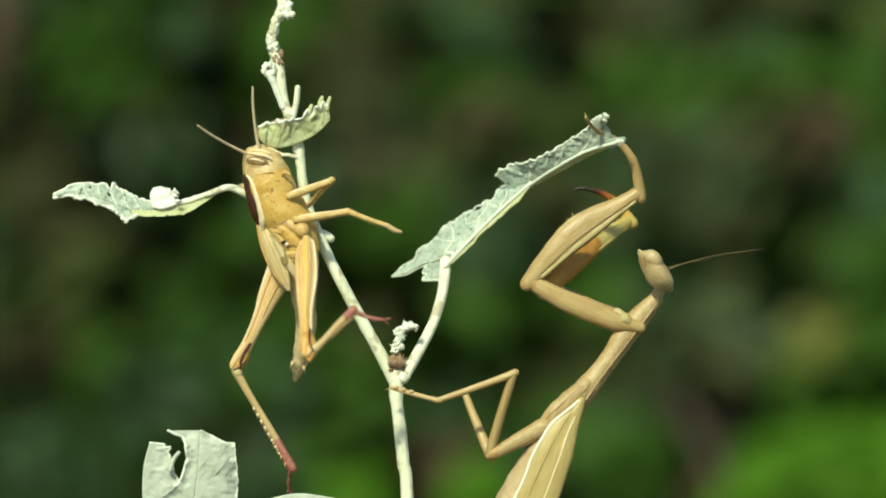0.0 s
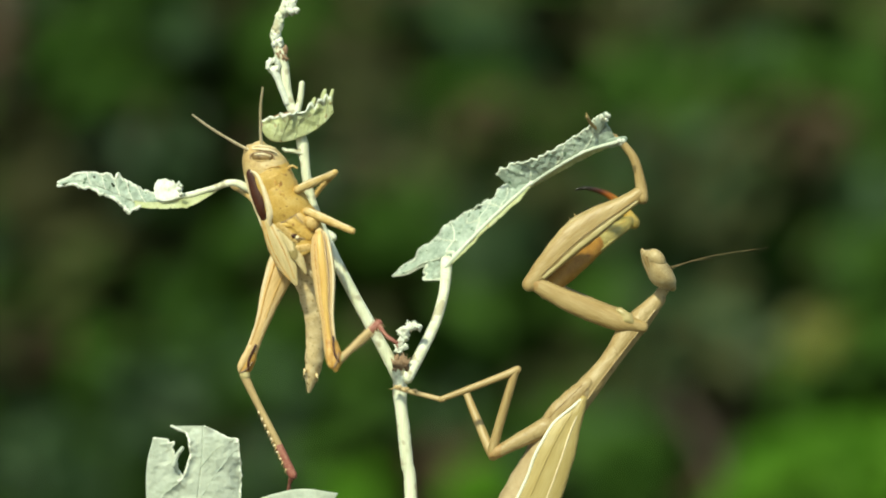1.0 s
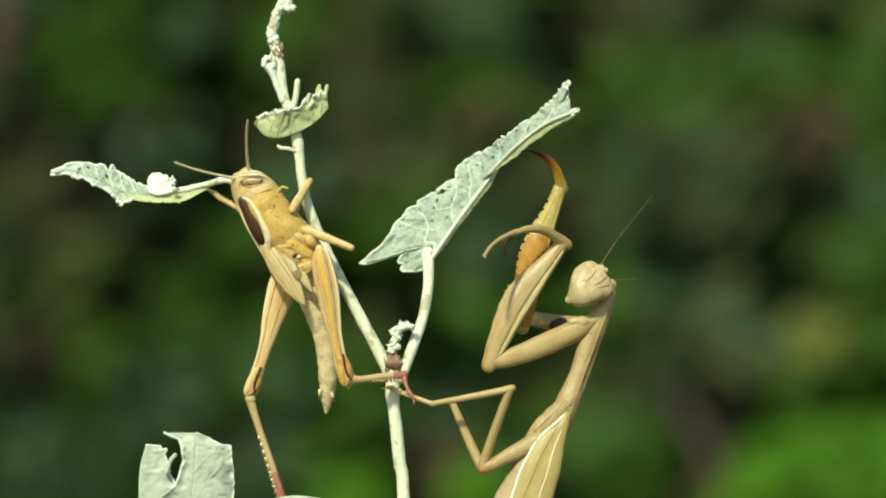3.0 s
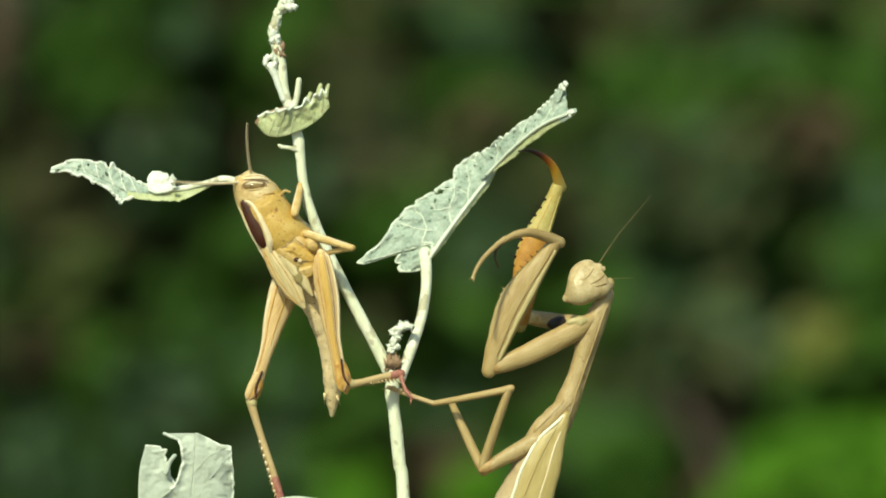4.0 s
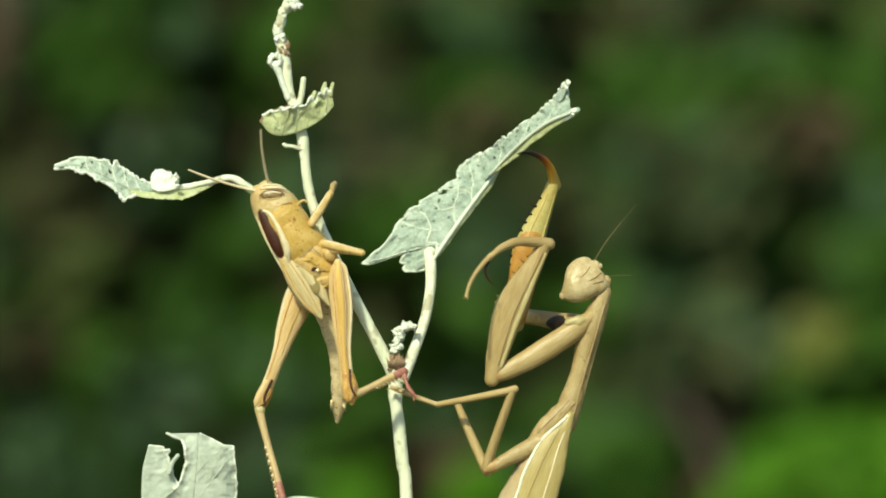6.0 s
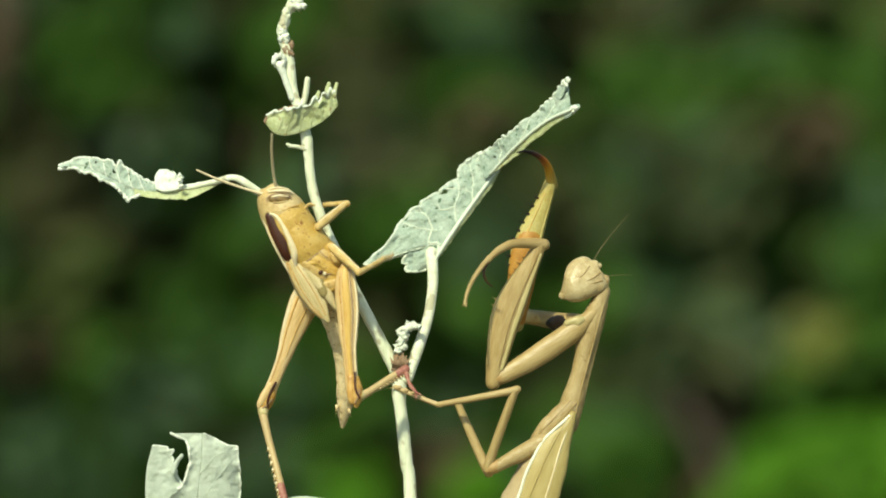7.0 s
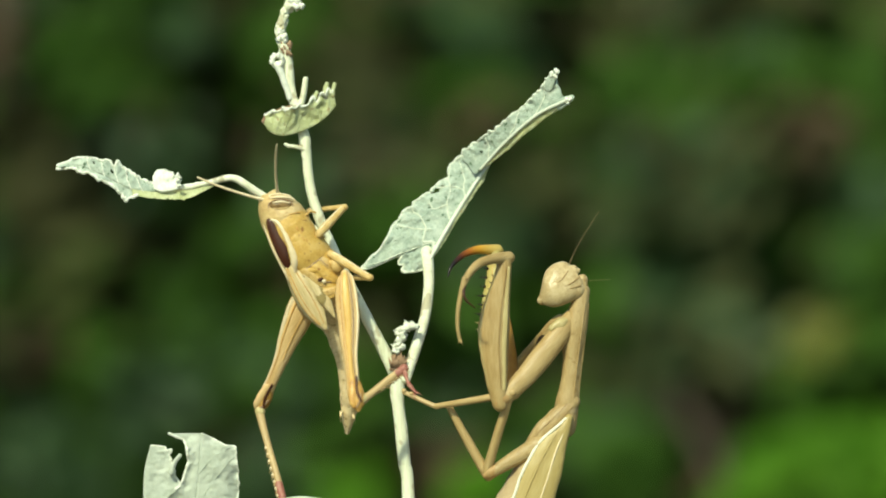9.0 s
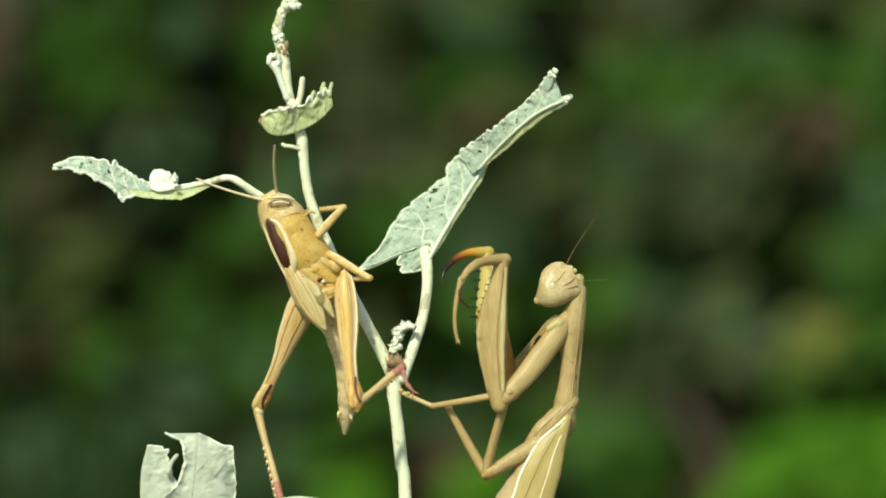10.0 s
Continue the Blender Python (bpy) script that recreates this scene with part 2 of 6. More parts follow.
def blade(mid, sides, thick=2.0, n=70, m=18, wave=4.0, curl=0.0, ragged=0.05, seed=0, rim=None, lines=(), holes=(), crumple=0.0, lean=0.0):
    """A leaf blade: mid, rows (x, z, y) of the midrib; sides, rows (share of the midrib, width, angle in degrees) for the blade on
    one side. Waved, ragged, with an upper and a lower face. rim takes the edge's places. lines: lists of (share of the midrib, share of
    the width) that become places on the near face. holes: (share of the midrib, share of the width, their half sizes), gnawed through.
    crumple: height of small creases. lean: how far the blade bends back for each unit of its width."""
    bm = bmesh.new()
    line = smooth_rows(mid, n)
    prof = np.array(sides, float)

    def surface(u, v):
        p = line[min(int(round(u * (n - 1))), n - 1)]
        w = np.interp(u, prof[:, 0], prof[:, 1])
        a = radians(np.interp(u, prof[:, 0], prof[:, 2]))
        w *= 1 + ragged * noise.noise(Vector((u * 22, seed, 1))) + ragged * 0.8 * noise.noise(Vector((u * 60, seed + 5, 1)))
        x, z = p[0] + math.cos(a) * w * v, p[1] + math.sin(a) * w * v
        y = p[2] + wave * (noise.noise(Vector((x * 0.018, z * 0.018, seed * 2.3))) + 0.5 * noise.noise(Vector((x * 0.05, z * 0.05, seed)))
                           + 0.25 * noise.noise(Vector((x * 0.12, z * 0.12, seed)))) * (0.3 + v)
        if crumple:
            q = Vector((x * 0.055, z * 0.055, seed + 9))
            y += crumple * v * (abs(noise.noise(q)) * 2 - 0.5 + 0.6 * noise.noise(q * 2.3) + 0.3 * noise.noise(q * 5))
        return x, z, y + curl * v * v * w * 0.01 + lean * v * w

    grids = []
    for face in (0, 1):
        grid = []
        for i in range(n):
            row = []
            for j in range(m):
                x, z, y = surface(i / (n - 1), j / (m - 1))
                edge = thick * (0.5 if 0 < j < m - 1 else 0.15)
                row.append(bm.verts.new(Vector((x, y + (edge if face else -edge), z)) * UNIT))
                if rim is not None and j == m - 1 and face == 0:
                    rim.append((x, z, y))
            grid.append(row)
        grids.append(grid)
        for i_, (a_, b_) in enumerate(zip(grid, grid[1:])):
            for j in range(m - 1):
                q = (a_[j], a_[j + 1], b_[j + 1], b_[j])
                if not any(((i_ / (n - 1) - hu) / du) ** 2 + ((j / (m - 1) - hv) / dv) ** 2 < 1 for hu, hv, du, dv in holes):
                    bm.faces.new(q if face else q[::-1])
    g0, g1 = grids
    for i in range(n - 1):
        bm.faces.new((g0[i][-1], g1[i][-1], g1[i + 1][-1], g0[i + 1][-1]))
        bm.faces.new((g0[i][0], g0[i + 1][0], g1[i + 1][0], g1[i][0]))
    for j in range(m - 1):
        bm.faces.new((g0[0][j], g1[0][j], g1[0][j + 1], g0[0][j + 1]))
        bm.faces.new((g0[-1][j], g0[-1][j + 1], g1[-1][j + 1], g1[-1][j]))
    for run in lines:
        fine = smooth_rows(run, 12)
        run[:] = [(x, z, y - thick * 0.5) for x, z, y in (surface(min(max(u, 0), 1), min(max(v, 0), 1)) for u, v in fine)]
    bmesh.ops.recalc_face_normals(bm, faces=bm.faces)
    return bm


def cord(points, r0, r1, n=24, seg=8, bm=None):
    """A thin round cord through points (x, z, y), tapering from r0 to r1."""
    rows = []
    k = len(points) - 1
    for i, p in enumerate(points):
        r = r0 + (r1 - r0) * i / k
        rows.append((p[0], p[1], r, r, p[2] if len(p) > 2 else 0.0))
    return hull(rows, n, seg, bm=bm)


def rim_cord(rim, r=2.4):
    """A fine thickened edge along a blade's rim."""
    pts = rim[::2] + [rim[-1]]
    return hull([(p[0], p[1], r * (1 + 0.5 * noise.noise(Vector((p[0] * 0.1, p[1] * 0.1, 0)))), r, p[2]) for p in pts], len(pts) * 2, 6)


def plate(skin, path, width, lift=2.5, n=18, m=9):
    """A thin raised plate that hugs a rounded body. skin(x, z) gives the body's near surface; path, rows (x, z)."""
    bm = bmesh.new()
    line = smooth_rows(path, n)
    grid = []
    for i, p in enumerate(line):
        a, b = line[max(i - 1, 0)], line[min(i + 1, n - 1)]
        l = math.hypot(b[0] - a[0], b[1] - a[1]) or 1
        s = 2 * i / (n - 1) - 1
        row = []
        for j in range(m):
            v = 2 * j / (m - 1) - 1
            w = width * math.sqrt(max(1 - s ** 4, 0.02)) * v
            x, z = p[0] - (b[1] - a[1]) / l * w, p[1] + (b[0] - a[0]) / l * w
            row.append(bm.verts.new(Vector((x, skin(x, z) - lift * (1 - v ** 4) * (1 - s ** 6) + 0.6, z)) * UNIT))
        grid.append(row)
    for a_, b_ in zip(grid, grid[1:]):
        for j in range(m - 1):
            bm.faces.new((a_[j], a_[j + 1], b_[j + 1], b_[j]))
    return bm


def part(name, bm, material, parent, label=""):
    """Links a bmesh as one mesh object under a thing or a part."""
    me = bpy.data.meshes.new(name)
    bmesh.ops.recalc_face_normals(bm, faces=bm.faces)
    bm.to_mesh(me)
    bm.free()
    me.polygons.foreach_set("use_smooth", [True] * len(me.polygons))
    me.materials.append(material)
    ob = new(name, me)
    ob.parent = parent
    if label:
        tagged(ob, label)
    return ob


def thing(name, label, category, where=NODE):
    ob = new(name)
    ob.empty_display_size = 0.01
    ob.matrix_basis = Matrix.Translation(where)
    return tagged(ob, label, category)


# ---------------------------------------------------------------- ground and far growth
def sheet(name, nx, ny, x0, x1, y0, y1, height, material, label):
    verts = [(x0 + (x1 - x0) * i / nx, y0 + (y1 - y0) * j / ny, 0) for j in range(ny + 1) for i in range(nx + 1)]
    verts = [(x, y, height(x, y)) for x, y, _ in verts]
    faces = [(j * (nx + 1) + i, j * (nx + 1) + i + 1, (j + 1) * (nx + 1) + i + 1, (j + 1) * (nx + 1) + i) for j in range(ny) for i in range(nx)]
    me = bpy.data.meshes.new(name)
    me.from_pydata(verts, [], faces)
    me.polygons.foreach_set("use_smooth", [True] * len(faces))
    me.materials.append(material)
    return tagged(new(name, me), label, "ground", kind="structure")


def land(x, y):
    """Flat near the plant, rising into a bank behind the shrubs."""
    rise = min(max((y - 1.9) / 1.2, 0), 1)
    return 2.4 * rise * rise * (3 - 2 * rise) + 0.03 * noise.noise(Vector((x * 1.3, y * 1.3, 0))) * min(1, abs(y) + abs(x))


sheet("ground", 120, 120, -60, 60, -60, 60, lambda x, y: (0 if y < 3 else 2.4), SOIL, "dark bare earth with old leaf litter")
sheet("bank", 90, 60, -6, 6, 1.2, 3.2, lambda x, y: land(x, y) - 0.012, SOIL, "shady earth bank behind the shrubs")


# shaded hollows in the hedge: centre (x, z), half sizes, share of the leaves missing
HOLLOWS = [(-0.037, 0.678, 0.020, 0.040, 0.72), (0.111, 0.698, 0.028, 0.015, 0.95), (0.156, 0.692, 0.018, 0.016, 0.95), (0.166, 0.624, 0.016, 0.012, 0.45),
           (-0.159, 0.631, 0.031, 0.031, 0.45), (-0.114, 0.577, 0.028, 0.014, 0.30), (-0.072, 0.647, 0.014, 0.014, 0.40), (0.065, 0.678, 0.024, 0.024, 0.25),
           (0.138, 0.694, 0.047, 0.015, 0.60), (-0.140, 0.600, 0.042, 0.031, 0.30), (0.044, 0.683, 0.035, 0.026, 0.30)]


def leaves(name, spots, material, label, seed, category="shrub", folded=0.25, stray=0.9, hollow=False):
    """Many single leaves: spots, rows of (place, radius, count, leaf length). One object."""
    rng = np.random.default_rng(seed)
    verts, faces = [], []
    for centre, radius, count, size in spots:
        for _ in range(count):
            p = Vector(centre) + Vector(rng.uniform(-1, 1, 3) * np.array(radius))
            s = size * rng.uniform(0.6, 1.25)
            chance = rng.uniform(0, 1)
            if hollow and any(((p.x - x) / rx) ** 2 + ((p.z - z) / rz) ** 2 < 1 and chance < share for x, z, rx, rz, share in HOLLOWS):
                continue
            face = (Vector((-0.35, -0.75, 0.62)) + Vector(rng.uniform(-1, 1, 3)) * stray).normalized()
            q = face.to_track_quat("Z", "Y").to_matrix() @ Matrix.Rotation(rng.uniform(0, 6.28), 3, "Z")
            k = len(verts)
            for x, y, z in ((0, 0, 0), (0.22, 0.25, folded * 0.3), (0.27, 0.55, folded * 0.3), (0, 1, -0.1), (-0.27, 0.55, folded * 0.3), (-0.22, 0.25, folded * 0.3), (0, 0.5, 0)):
                verts.append(p + q @ Vector((x * s, (y - 0.5) * s, z * s)))
            faces += [(k, k + 1, k + 6), (k + 1, k + 2, k + 6), (k + 2, k + 3, k + 6), (k + 3, k + 4, k + 6), (k + 4, k + 5, k + 6), (k + 5, k, k + 6)]
    me = bpy.data.meshes.new(name)
    me.from_pydata(verts, [], faces)
    me.polygons.foreach_set("use_smooth", [True] * len(faces))
    me.materials.append(material)
    return tagged(new(name, me), label, category, kind="stuff")


def clusters(seed, count, size, leaf, least=6, most=18):
    """Loose tufts of leaves spread over the front of the hedge, clear of its hollows."""
    rng = np.random.default_rng(seed)
    out = []
    while len(out) < count:
        x, y, z = rng.uniform(-0.21, 0.21), rng.uniform(1.10, 1.16), rng.uniform(0.48, 0.72)
        r = size * rng.uniform(0.5, 1.4)
        n = int(rng.integers(least, most))
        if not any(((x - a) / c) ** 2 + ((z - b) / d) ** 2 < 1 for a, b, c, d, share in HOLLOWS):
            out.append(((x, y, z), (r, 0.02, r * rng.uniform(0.6, 1.1)), n, leaf))
    return out


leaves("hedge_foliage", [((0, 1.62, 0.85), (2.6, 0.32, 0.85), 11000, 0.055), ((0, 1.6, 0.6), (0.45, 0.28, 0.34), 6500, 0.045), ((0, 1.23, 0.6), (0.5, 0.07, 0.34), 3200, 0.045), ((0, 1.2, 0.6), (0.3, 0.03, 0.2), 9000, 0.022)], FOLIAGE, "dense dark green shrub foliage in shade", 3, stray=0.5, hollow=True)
leaves("bluish_shoots", clusters(22, 44, 0.012, 0.020) + [((-0.038, 1.153, 0.633), (0.028, 0.02, 0.028), 24, 0.024),
    ((0.022, 1.143, 0.682), (0.019, 0.02, 0.019), 24, 0.024),
    ((0.108, 1.138, 0.637), (0.026, 0.02, 0.021), 44, 0.024),
    ((0.078, 1.138, 0.6), (0.016, 0.02, 0.021), 32, 0.024),
    ((0.071, 1.138, 0.554), (0.014, 0.02, 0.028), 32, 0.024),
    ((-0.106, 1.143, 0.54), (0.026, 0.02, 0.016), 32, 0.024),
    ((-0.006, 1.143, 0.626), (0.016, 0.02, 0.021), 20, 0.024),
    ((0.167, 1.138, 0.612), (0.014, 0.02, 0.014), 20, 0.024),
    ((0.022, 1.138, 0.526), (0.016, 0.02, 0.019), 20, 0.024),
    ((0.068, 1.100, 0.518), (0.013, 0.02, 0.014), 46, 0.024),
    ((0.121, 1.120, 0.651), (0.016, 0.02, 0.014), 40, 0.022),
    ((-0.162, 1.120, 0.510), (0.016, 0.02, 0.010), 36, 0.024),
    ((0.069, 1.120, 0.621), (0.010, 0.02, 0.010), 24, 0.022),
    ((0.068, 1.050, 0.519), (0.013, 0.02, 0.013), 60, 0.022),
    ((0.116, 1.080, 0.634), (0.016, 0.02, 0.011), 30, 0.020),
    ((0.078, 1.080, 0.602), (0.011, 0.02, 0.013), 26, 0.020),
    ((0.104, 1.075, 0.587), (0.027, 0.02, 0.022), 40, 0.020),
    ((0.167, 1.060, 0.609), (0.011, 0.02, 0.020), 30, 0.022),
    ((0.017, 1.100, 0.607), (0.016, 0.02, 0.014), 40, 0.022),
    ((-0.121, 1.100, 0.537), (0.020, 0.02, 0.016), 24, 0.022),
    ((0.096, 1.050, 0.629), (0.024, 0.02, 0.018), 34, 0.022),
    ((0.096, 1.050, 0.567), (0.024, 0.02, 0.018), 34, 0.022),
    ((0.108, 1.100, 0.605), (0.034, 0.02, 0.025), 60, 0.022),
    ((0.106, 1.100, 0.552), (0.034, 0.02, 0.025), 50, 0.022)], COOL, "dull bluish-green leafy shoots of the hedge", 12, stray=0.9)
leaves("fresh_shoots", [((0.135, 0.853, 0.52), (0.027, 0.02, 0.012), 96, 0.033),
    ((0.114, 0.853, 0.511), (0.014, 0.02, 0.006), 32, 0.033),
    ((-0.147, 1.158, 0.685), (0.016, 0.02, 0.009), 8, 0.024),
    ((-0.039, 1.003, 0.505), (0.013, 0.02, 0.003), 8, 0.024),
    ((0.01, 0.903, 0.512), (0.010, 0.02, 0.003), 24, 0.024),
    ((-0.177, 1.153, 0.586), (0.007, 0.02, 0.007), 12, 0.021)], FRESH, "bright green leafy shoots in front of the hedge", 5, stray=0.6)
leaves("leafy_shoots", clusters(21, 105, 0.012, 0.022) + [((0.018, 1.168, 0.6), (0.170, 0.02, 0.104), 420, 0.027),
    ((0.132, 1.138, 0.626), (0.051, 0.02, 0.077), 296, 0.027),
    ((0.081, 1.143, 0.603), (0.023, 0.02, 0.040), 80, 0.027),
    ((0.034, 1.143, 0.549), (0.035, 0.02, 0.028), 96, 0.027),
    ((-0.08, 1.143, 0.558), (0.033, 0.02, 0.035), 88, 0.027),
    ((-0.156, 1.153, 0.682), (0.028, 0.02, 0.016), 12, 0.027),
    ((-0.137, 1.153, 0.535), (0.047, 0.02, 0.028), 64, 0.027),
    ((0.027, 1.153, 0.645), (0.038, 0.02, 0.038), 56, 0.027),
    ((0.091, 1.110, 0.660), (0.010, 0.02, 0.009), 44, 0.022),
    ((0.116, 1.110, 0.628), (0.016, 0.02, 0.016), 60, 0.024),
    ((0.086, 1.110, 0.566), (0.014, 0.02, 0.014), 46, 0.022),
    ((0.171, 1.110, 0.667), (0.010, 0.02, 0.030), 70, 0.024),
    ((0.146, 1.120, 0.672), (0.014, 0.02, 0.012), 30, 0.024),
    ((-0.144, 1.120, 0.683), (0.023, 0.02, 0.014), 40, 0.024),
    ((0.094, 1.090, 0.661), (0.014, 0.02, 0.010), 60, 0.020),
    ((0.126, 1.090, 0.666), (0.011, 0.02, 0.011), 46, 0.020),
    ((0.114, 1.090, 0.625), (0.018, 0.02, 0.016), 70, 0.022),
    ((0.170, 1.090, 0.654), (0.008, 0.02, 0.034), 60, 0.022),
    ((0.083, 1.100, 0.609), (0.014, 0.02, 0.016), 40, 0.022),
    ((0.140, 1.100, 0.600), (0.018, 0.02, 0.009), 36, 0.022),
    ((0.104, 1.075, 0.587), (0.027, 0.02, 0.022), 50, 0.020),
    ((0.167, 1.060, 0.578), (0.011, 0.02, 0.027), 70, 0.022),
    ((0.146, 1.060, 0.547), (0.013, 0.02, 0.009), 40, 0.020),
    ((0.068, 1.000, 0.517), (0.013, 0.02, 0.011), 60, 0.022),
    ((0.072, 1.060, 0.578), (0.010, 0.02, 0.010), 34, 0.020),
    ((-0.017, 1.100, 0.609), (0.014, 0.02, 0.016), 44, 0.022),
    ((0.080, 1.090, 0.650), (0.016, 0.02, 0.011), 30, 0.020),
    ((0.017, 1.100, 0.573), (0.016, 0.02, 0.016), 34, 0.022),
    ((0.040, 1.100, 0.527), (0.018, 0.02, 0.014), 34, 0.022),
    ((0.092, 1.085, 0.639), (0.025, 0.02, 0.018), 56, 0.020),
    ((0.092, 1.085, 0.553), (0.025, 0.02, 0.016), 60, 0.020),
    ((0.078, 1.090, 0.670), (0.014, 0.02, 0.014), 24, 0.020),
    ((0.111, 1.100, 0.605), (0.034, 0.02, 0.025), 60, 0.022),
    ((0.106, 1.100, 0.552), (0.034, 0.02, 0.025), 70, 0.022)], MID, "mid-green leafy shoots of the hedge", 9, stray=0.7, hollow=True)
leaves("olive_shoots", clusters(27, 34, 0.012, 0.018) + [((0.110, 1.090, 0.600), (0.034, 0.02, 0.020), 46, 0.020),
    ((0.119, 1.090, 0.575), (0.034, 0.02, 0.018), 44, 0.020),
    ((0.123, 1.090, 0.642), (0.032, 0.02, 0.012), 30, 0.020),
    ((0.162, 1.090, 0.643), (0.016, 0.02, 0.016), 20, 0.020),
    ((0.040, 1.110, 0.632), (0.025, 0.02, 0.030), 30, 0.020),
    ((0.049, 1.110, 0.561), (0.018, 0.02, 0.021), 24, 0.020),
    ((0.001, 1.110, 0.625), (0.025, 0.02, 0.021), 34, 0.020),
    ((-0.033, 1.110, 0.655), (0.018, 0.02, 0.027), 26, 0.020),
    ((0.094, 1.080, 0.638), (0.027, 0.02, 0.020), 30, 0.020),
    ((0.094, 1.080, 0.553), (0.027, 0.02, 0.018), 30, 0.020),
    ((0.096, 1.050, 0.629), (0.024, 0.02, 0.018), 50, 0.022),
    ((0.096, 1.050, 0.567), (0.024, 0.02, 0.018), 50, 0.022),
    ((0.108, 1.100, 0.605), (0.034, 0.02, 0.025), 70, 0.022),
    ((0.108, 1.100, 0.552), (0.034, 0.02, 0.025), 60, 0.022)], OLIVE, "dull olive-brown leafy shoots of the hedge", 14, stray=0.8)
leaves("yellowed_leaves", [((0.142, 1.003, 0.566), (0.007, 0.02, 0.007), 18, 0.015),
    ((0.134, 1.003, 0.560), (0.003, 0.02, 0.003), 5, 0.014)], YELLOWED, "yellowed leaves among the shrubs", 6)
leaves("dead_leaves", clusters(23, 20, 0.010, 0.014) + [((0.02, 1.148, 0.589), (0.014, 0.02, 0.016), 12, 0.016),
    ((-0.053, 1.158, 0.626), (0.028, 0.02, 0.024), 12, 0.016),
    ((0.027, 1.153, 0.661), (0.025, 0.02, 0.035), 16, 0.016),
    ((0.152, 1.118, 0.645), (0.010, 0.02, 0.009), 20, 0.018),
    ((0.176, 1.138, 0.668), (0.007, 0.02, 0.014), 12, 0.018),
    ((0.127, 1.138, 0.668), (0.014, 0.02, 0.007), 8, 0.018),
    ((-0.09, 1.153, 0.65), (0.028, 0.02, 0.021), 9, 0.016),
    ((0.092, 1.143, 0.689), (0.012, 0.02, 0.009), 12, 0.024),
    ((-0.166, 1.003, 0.677), (0.003, 0.02, 0.015), 16, 0.021),
    ((0.104, 1.083, 0.521), (0.007, 0.02, 0.025), 20, 0.018),
    ((0.178, 1.133, 0.563), (0.008, 0.02, 0.014), 20, 0.018),
    ((0.143, 1.060, 0.646), (0.014, 0.02, 0.011), 20, 0.016),
    ((0.094, 1.060, 0.540), (0.013, 0.02, 0.013), 14, 0.016)], DEAD, "dry brown leaves caught in the shrubs", 7)


def twigs(name, rows, material, label):
    """Thin woody stems, rows of (foot, head, radius), each a thing."""
    for a, b, r in rows:
        twig = tagged(new(name), label, "twig", "bare twigs")
        twig.location = a
        shoots = [(Vector((0, 0, 0)), Vector(b) - Vector(a), r)]
        whole = Vector(b) - Vector(a)
        for q, s in ((0.45, 1), (0.65, -1)):
            shoots.append((whole * q, whole * q + Vector((s * 0.3 * whole.length, 0.05, 0.22 * whole.length)), r * 0.5))
        for k, (foot, head, thick) in enumerate(shoots):
            shoot(foot, head, thick, material, twig, "stem" if k == 0 else "side_shoot")


def shoot(a, b, r, material, twig, name):
    """One woody shoot from a to b."""
    bm = bmesh.new()
    side = Vector((noise.noise(a * 3), 0, noise.noise(b * 3))) * 0.08 * (b - a).length
    pts = [a, a.lerp(b, 0.35) + side, a.lerp(b, 0.7) - side * 0.6, b]
    loops = []
    for i, p in enumerate(smooth_rows(pts, 12)):
        rr = r * (1 - 0.5 * i / 11)
        loops.append([bm.verts.new(Vector(p) + Vector((math.cos(k * math.pi / 3) * rr, math.sin(k * math.pi / 3) * rr, 0))) for k in range(6)])
    for u, v in zip(loops, loops[1:]):
        for k in range(6):
            bm.faces.new((u[k], v[k], v[(k + 1) % 6], u[(k + 1) % 6]))
    me = bpy.data.meshes.new(name)
    bm.to_mesh(me)
    bm.free()
    me.polygons.foreach_set("use_smooth", [True] * len(me.polygons))
    me.materials.append(material)
    new(name, me).parent = twig




twigs("bare_twig", [((0.111, 1.003, 0.502), (0.088, 1.003, 0.547), 0.0035),
    ((0.042, 1.203, 0.552), (0.009, 1.203, 0.588), 0.006),
    ((0.021, 1.253, 0.486), (0.016, 1.253, 0.722), 0.007),
    ((-0.167, 1.003, 0.705), (-0.165, 1.003, 0.658), 0.006),
    ((0.102, 1.103, 0.673), (0.079, 1.103, 0.707), 0.004),
    ((0.187, 1.203, 0.562), (0.149, 1.203, 0.523), 0.004),
    ((-0.036, 1.253, 0.635), (-0.056, 1.253, 0.677), 0.004)], TWIG, "bare grey-brown twig among the shrubs")


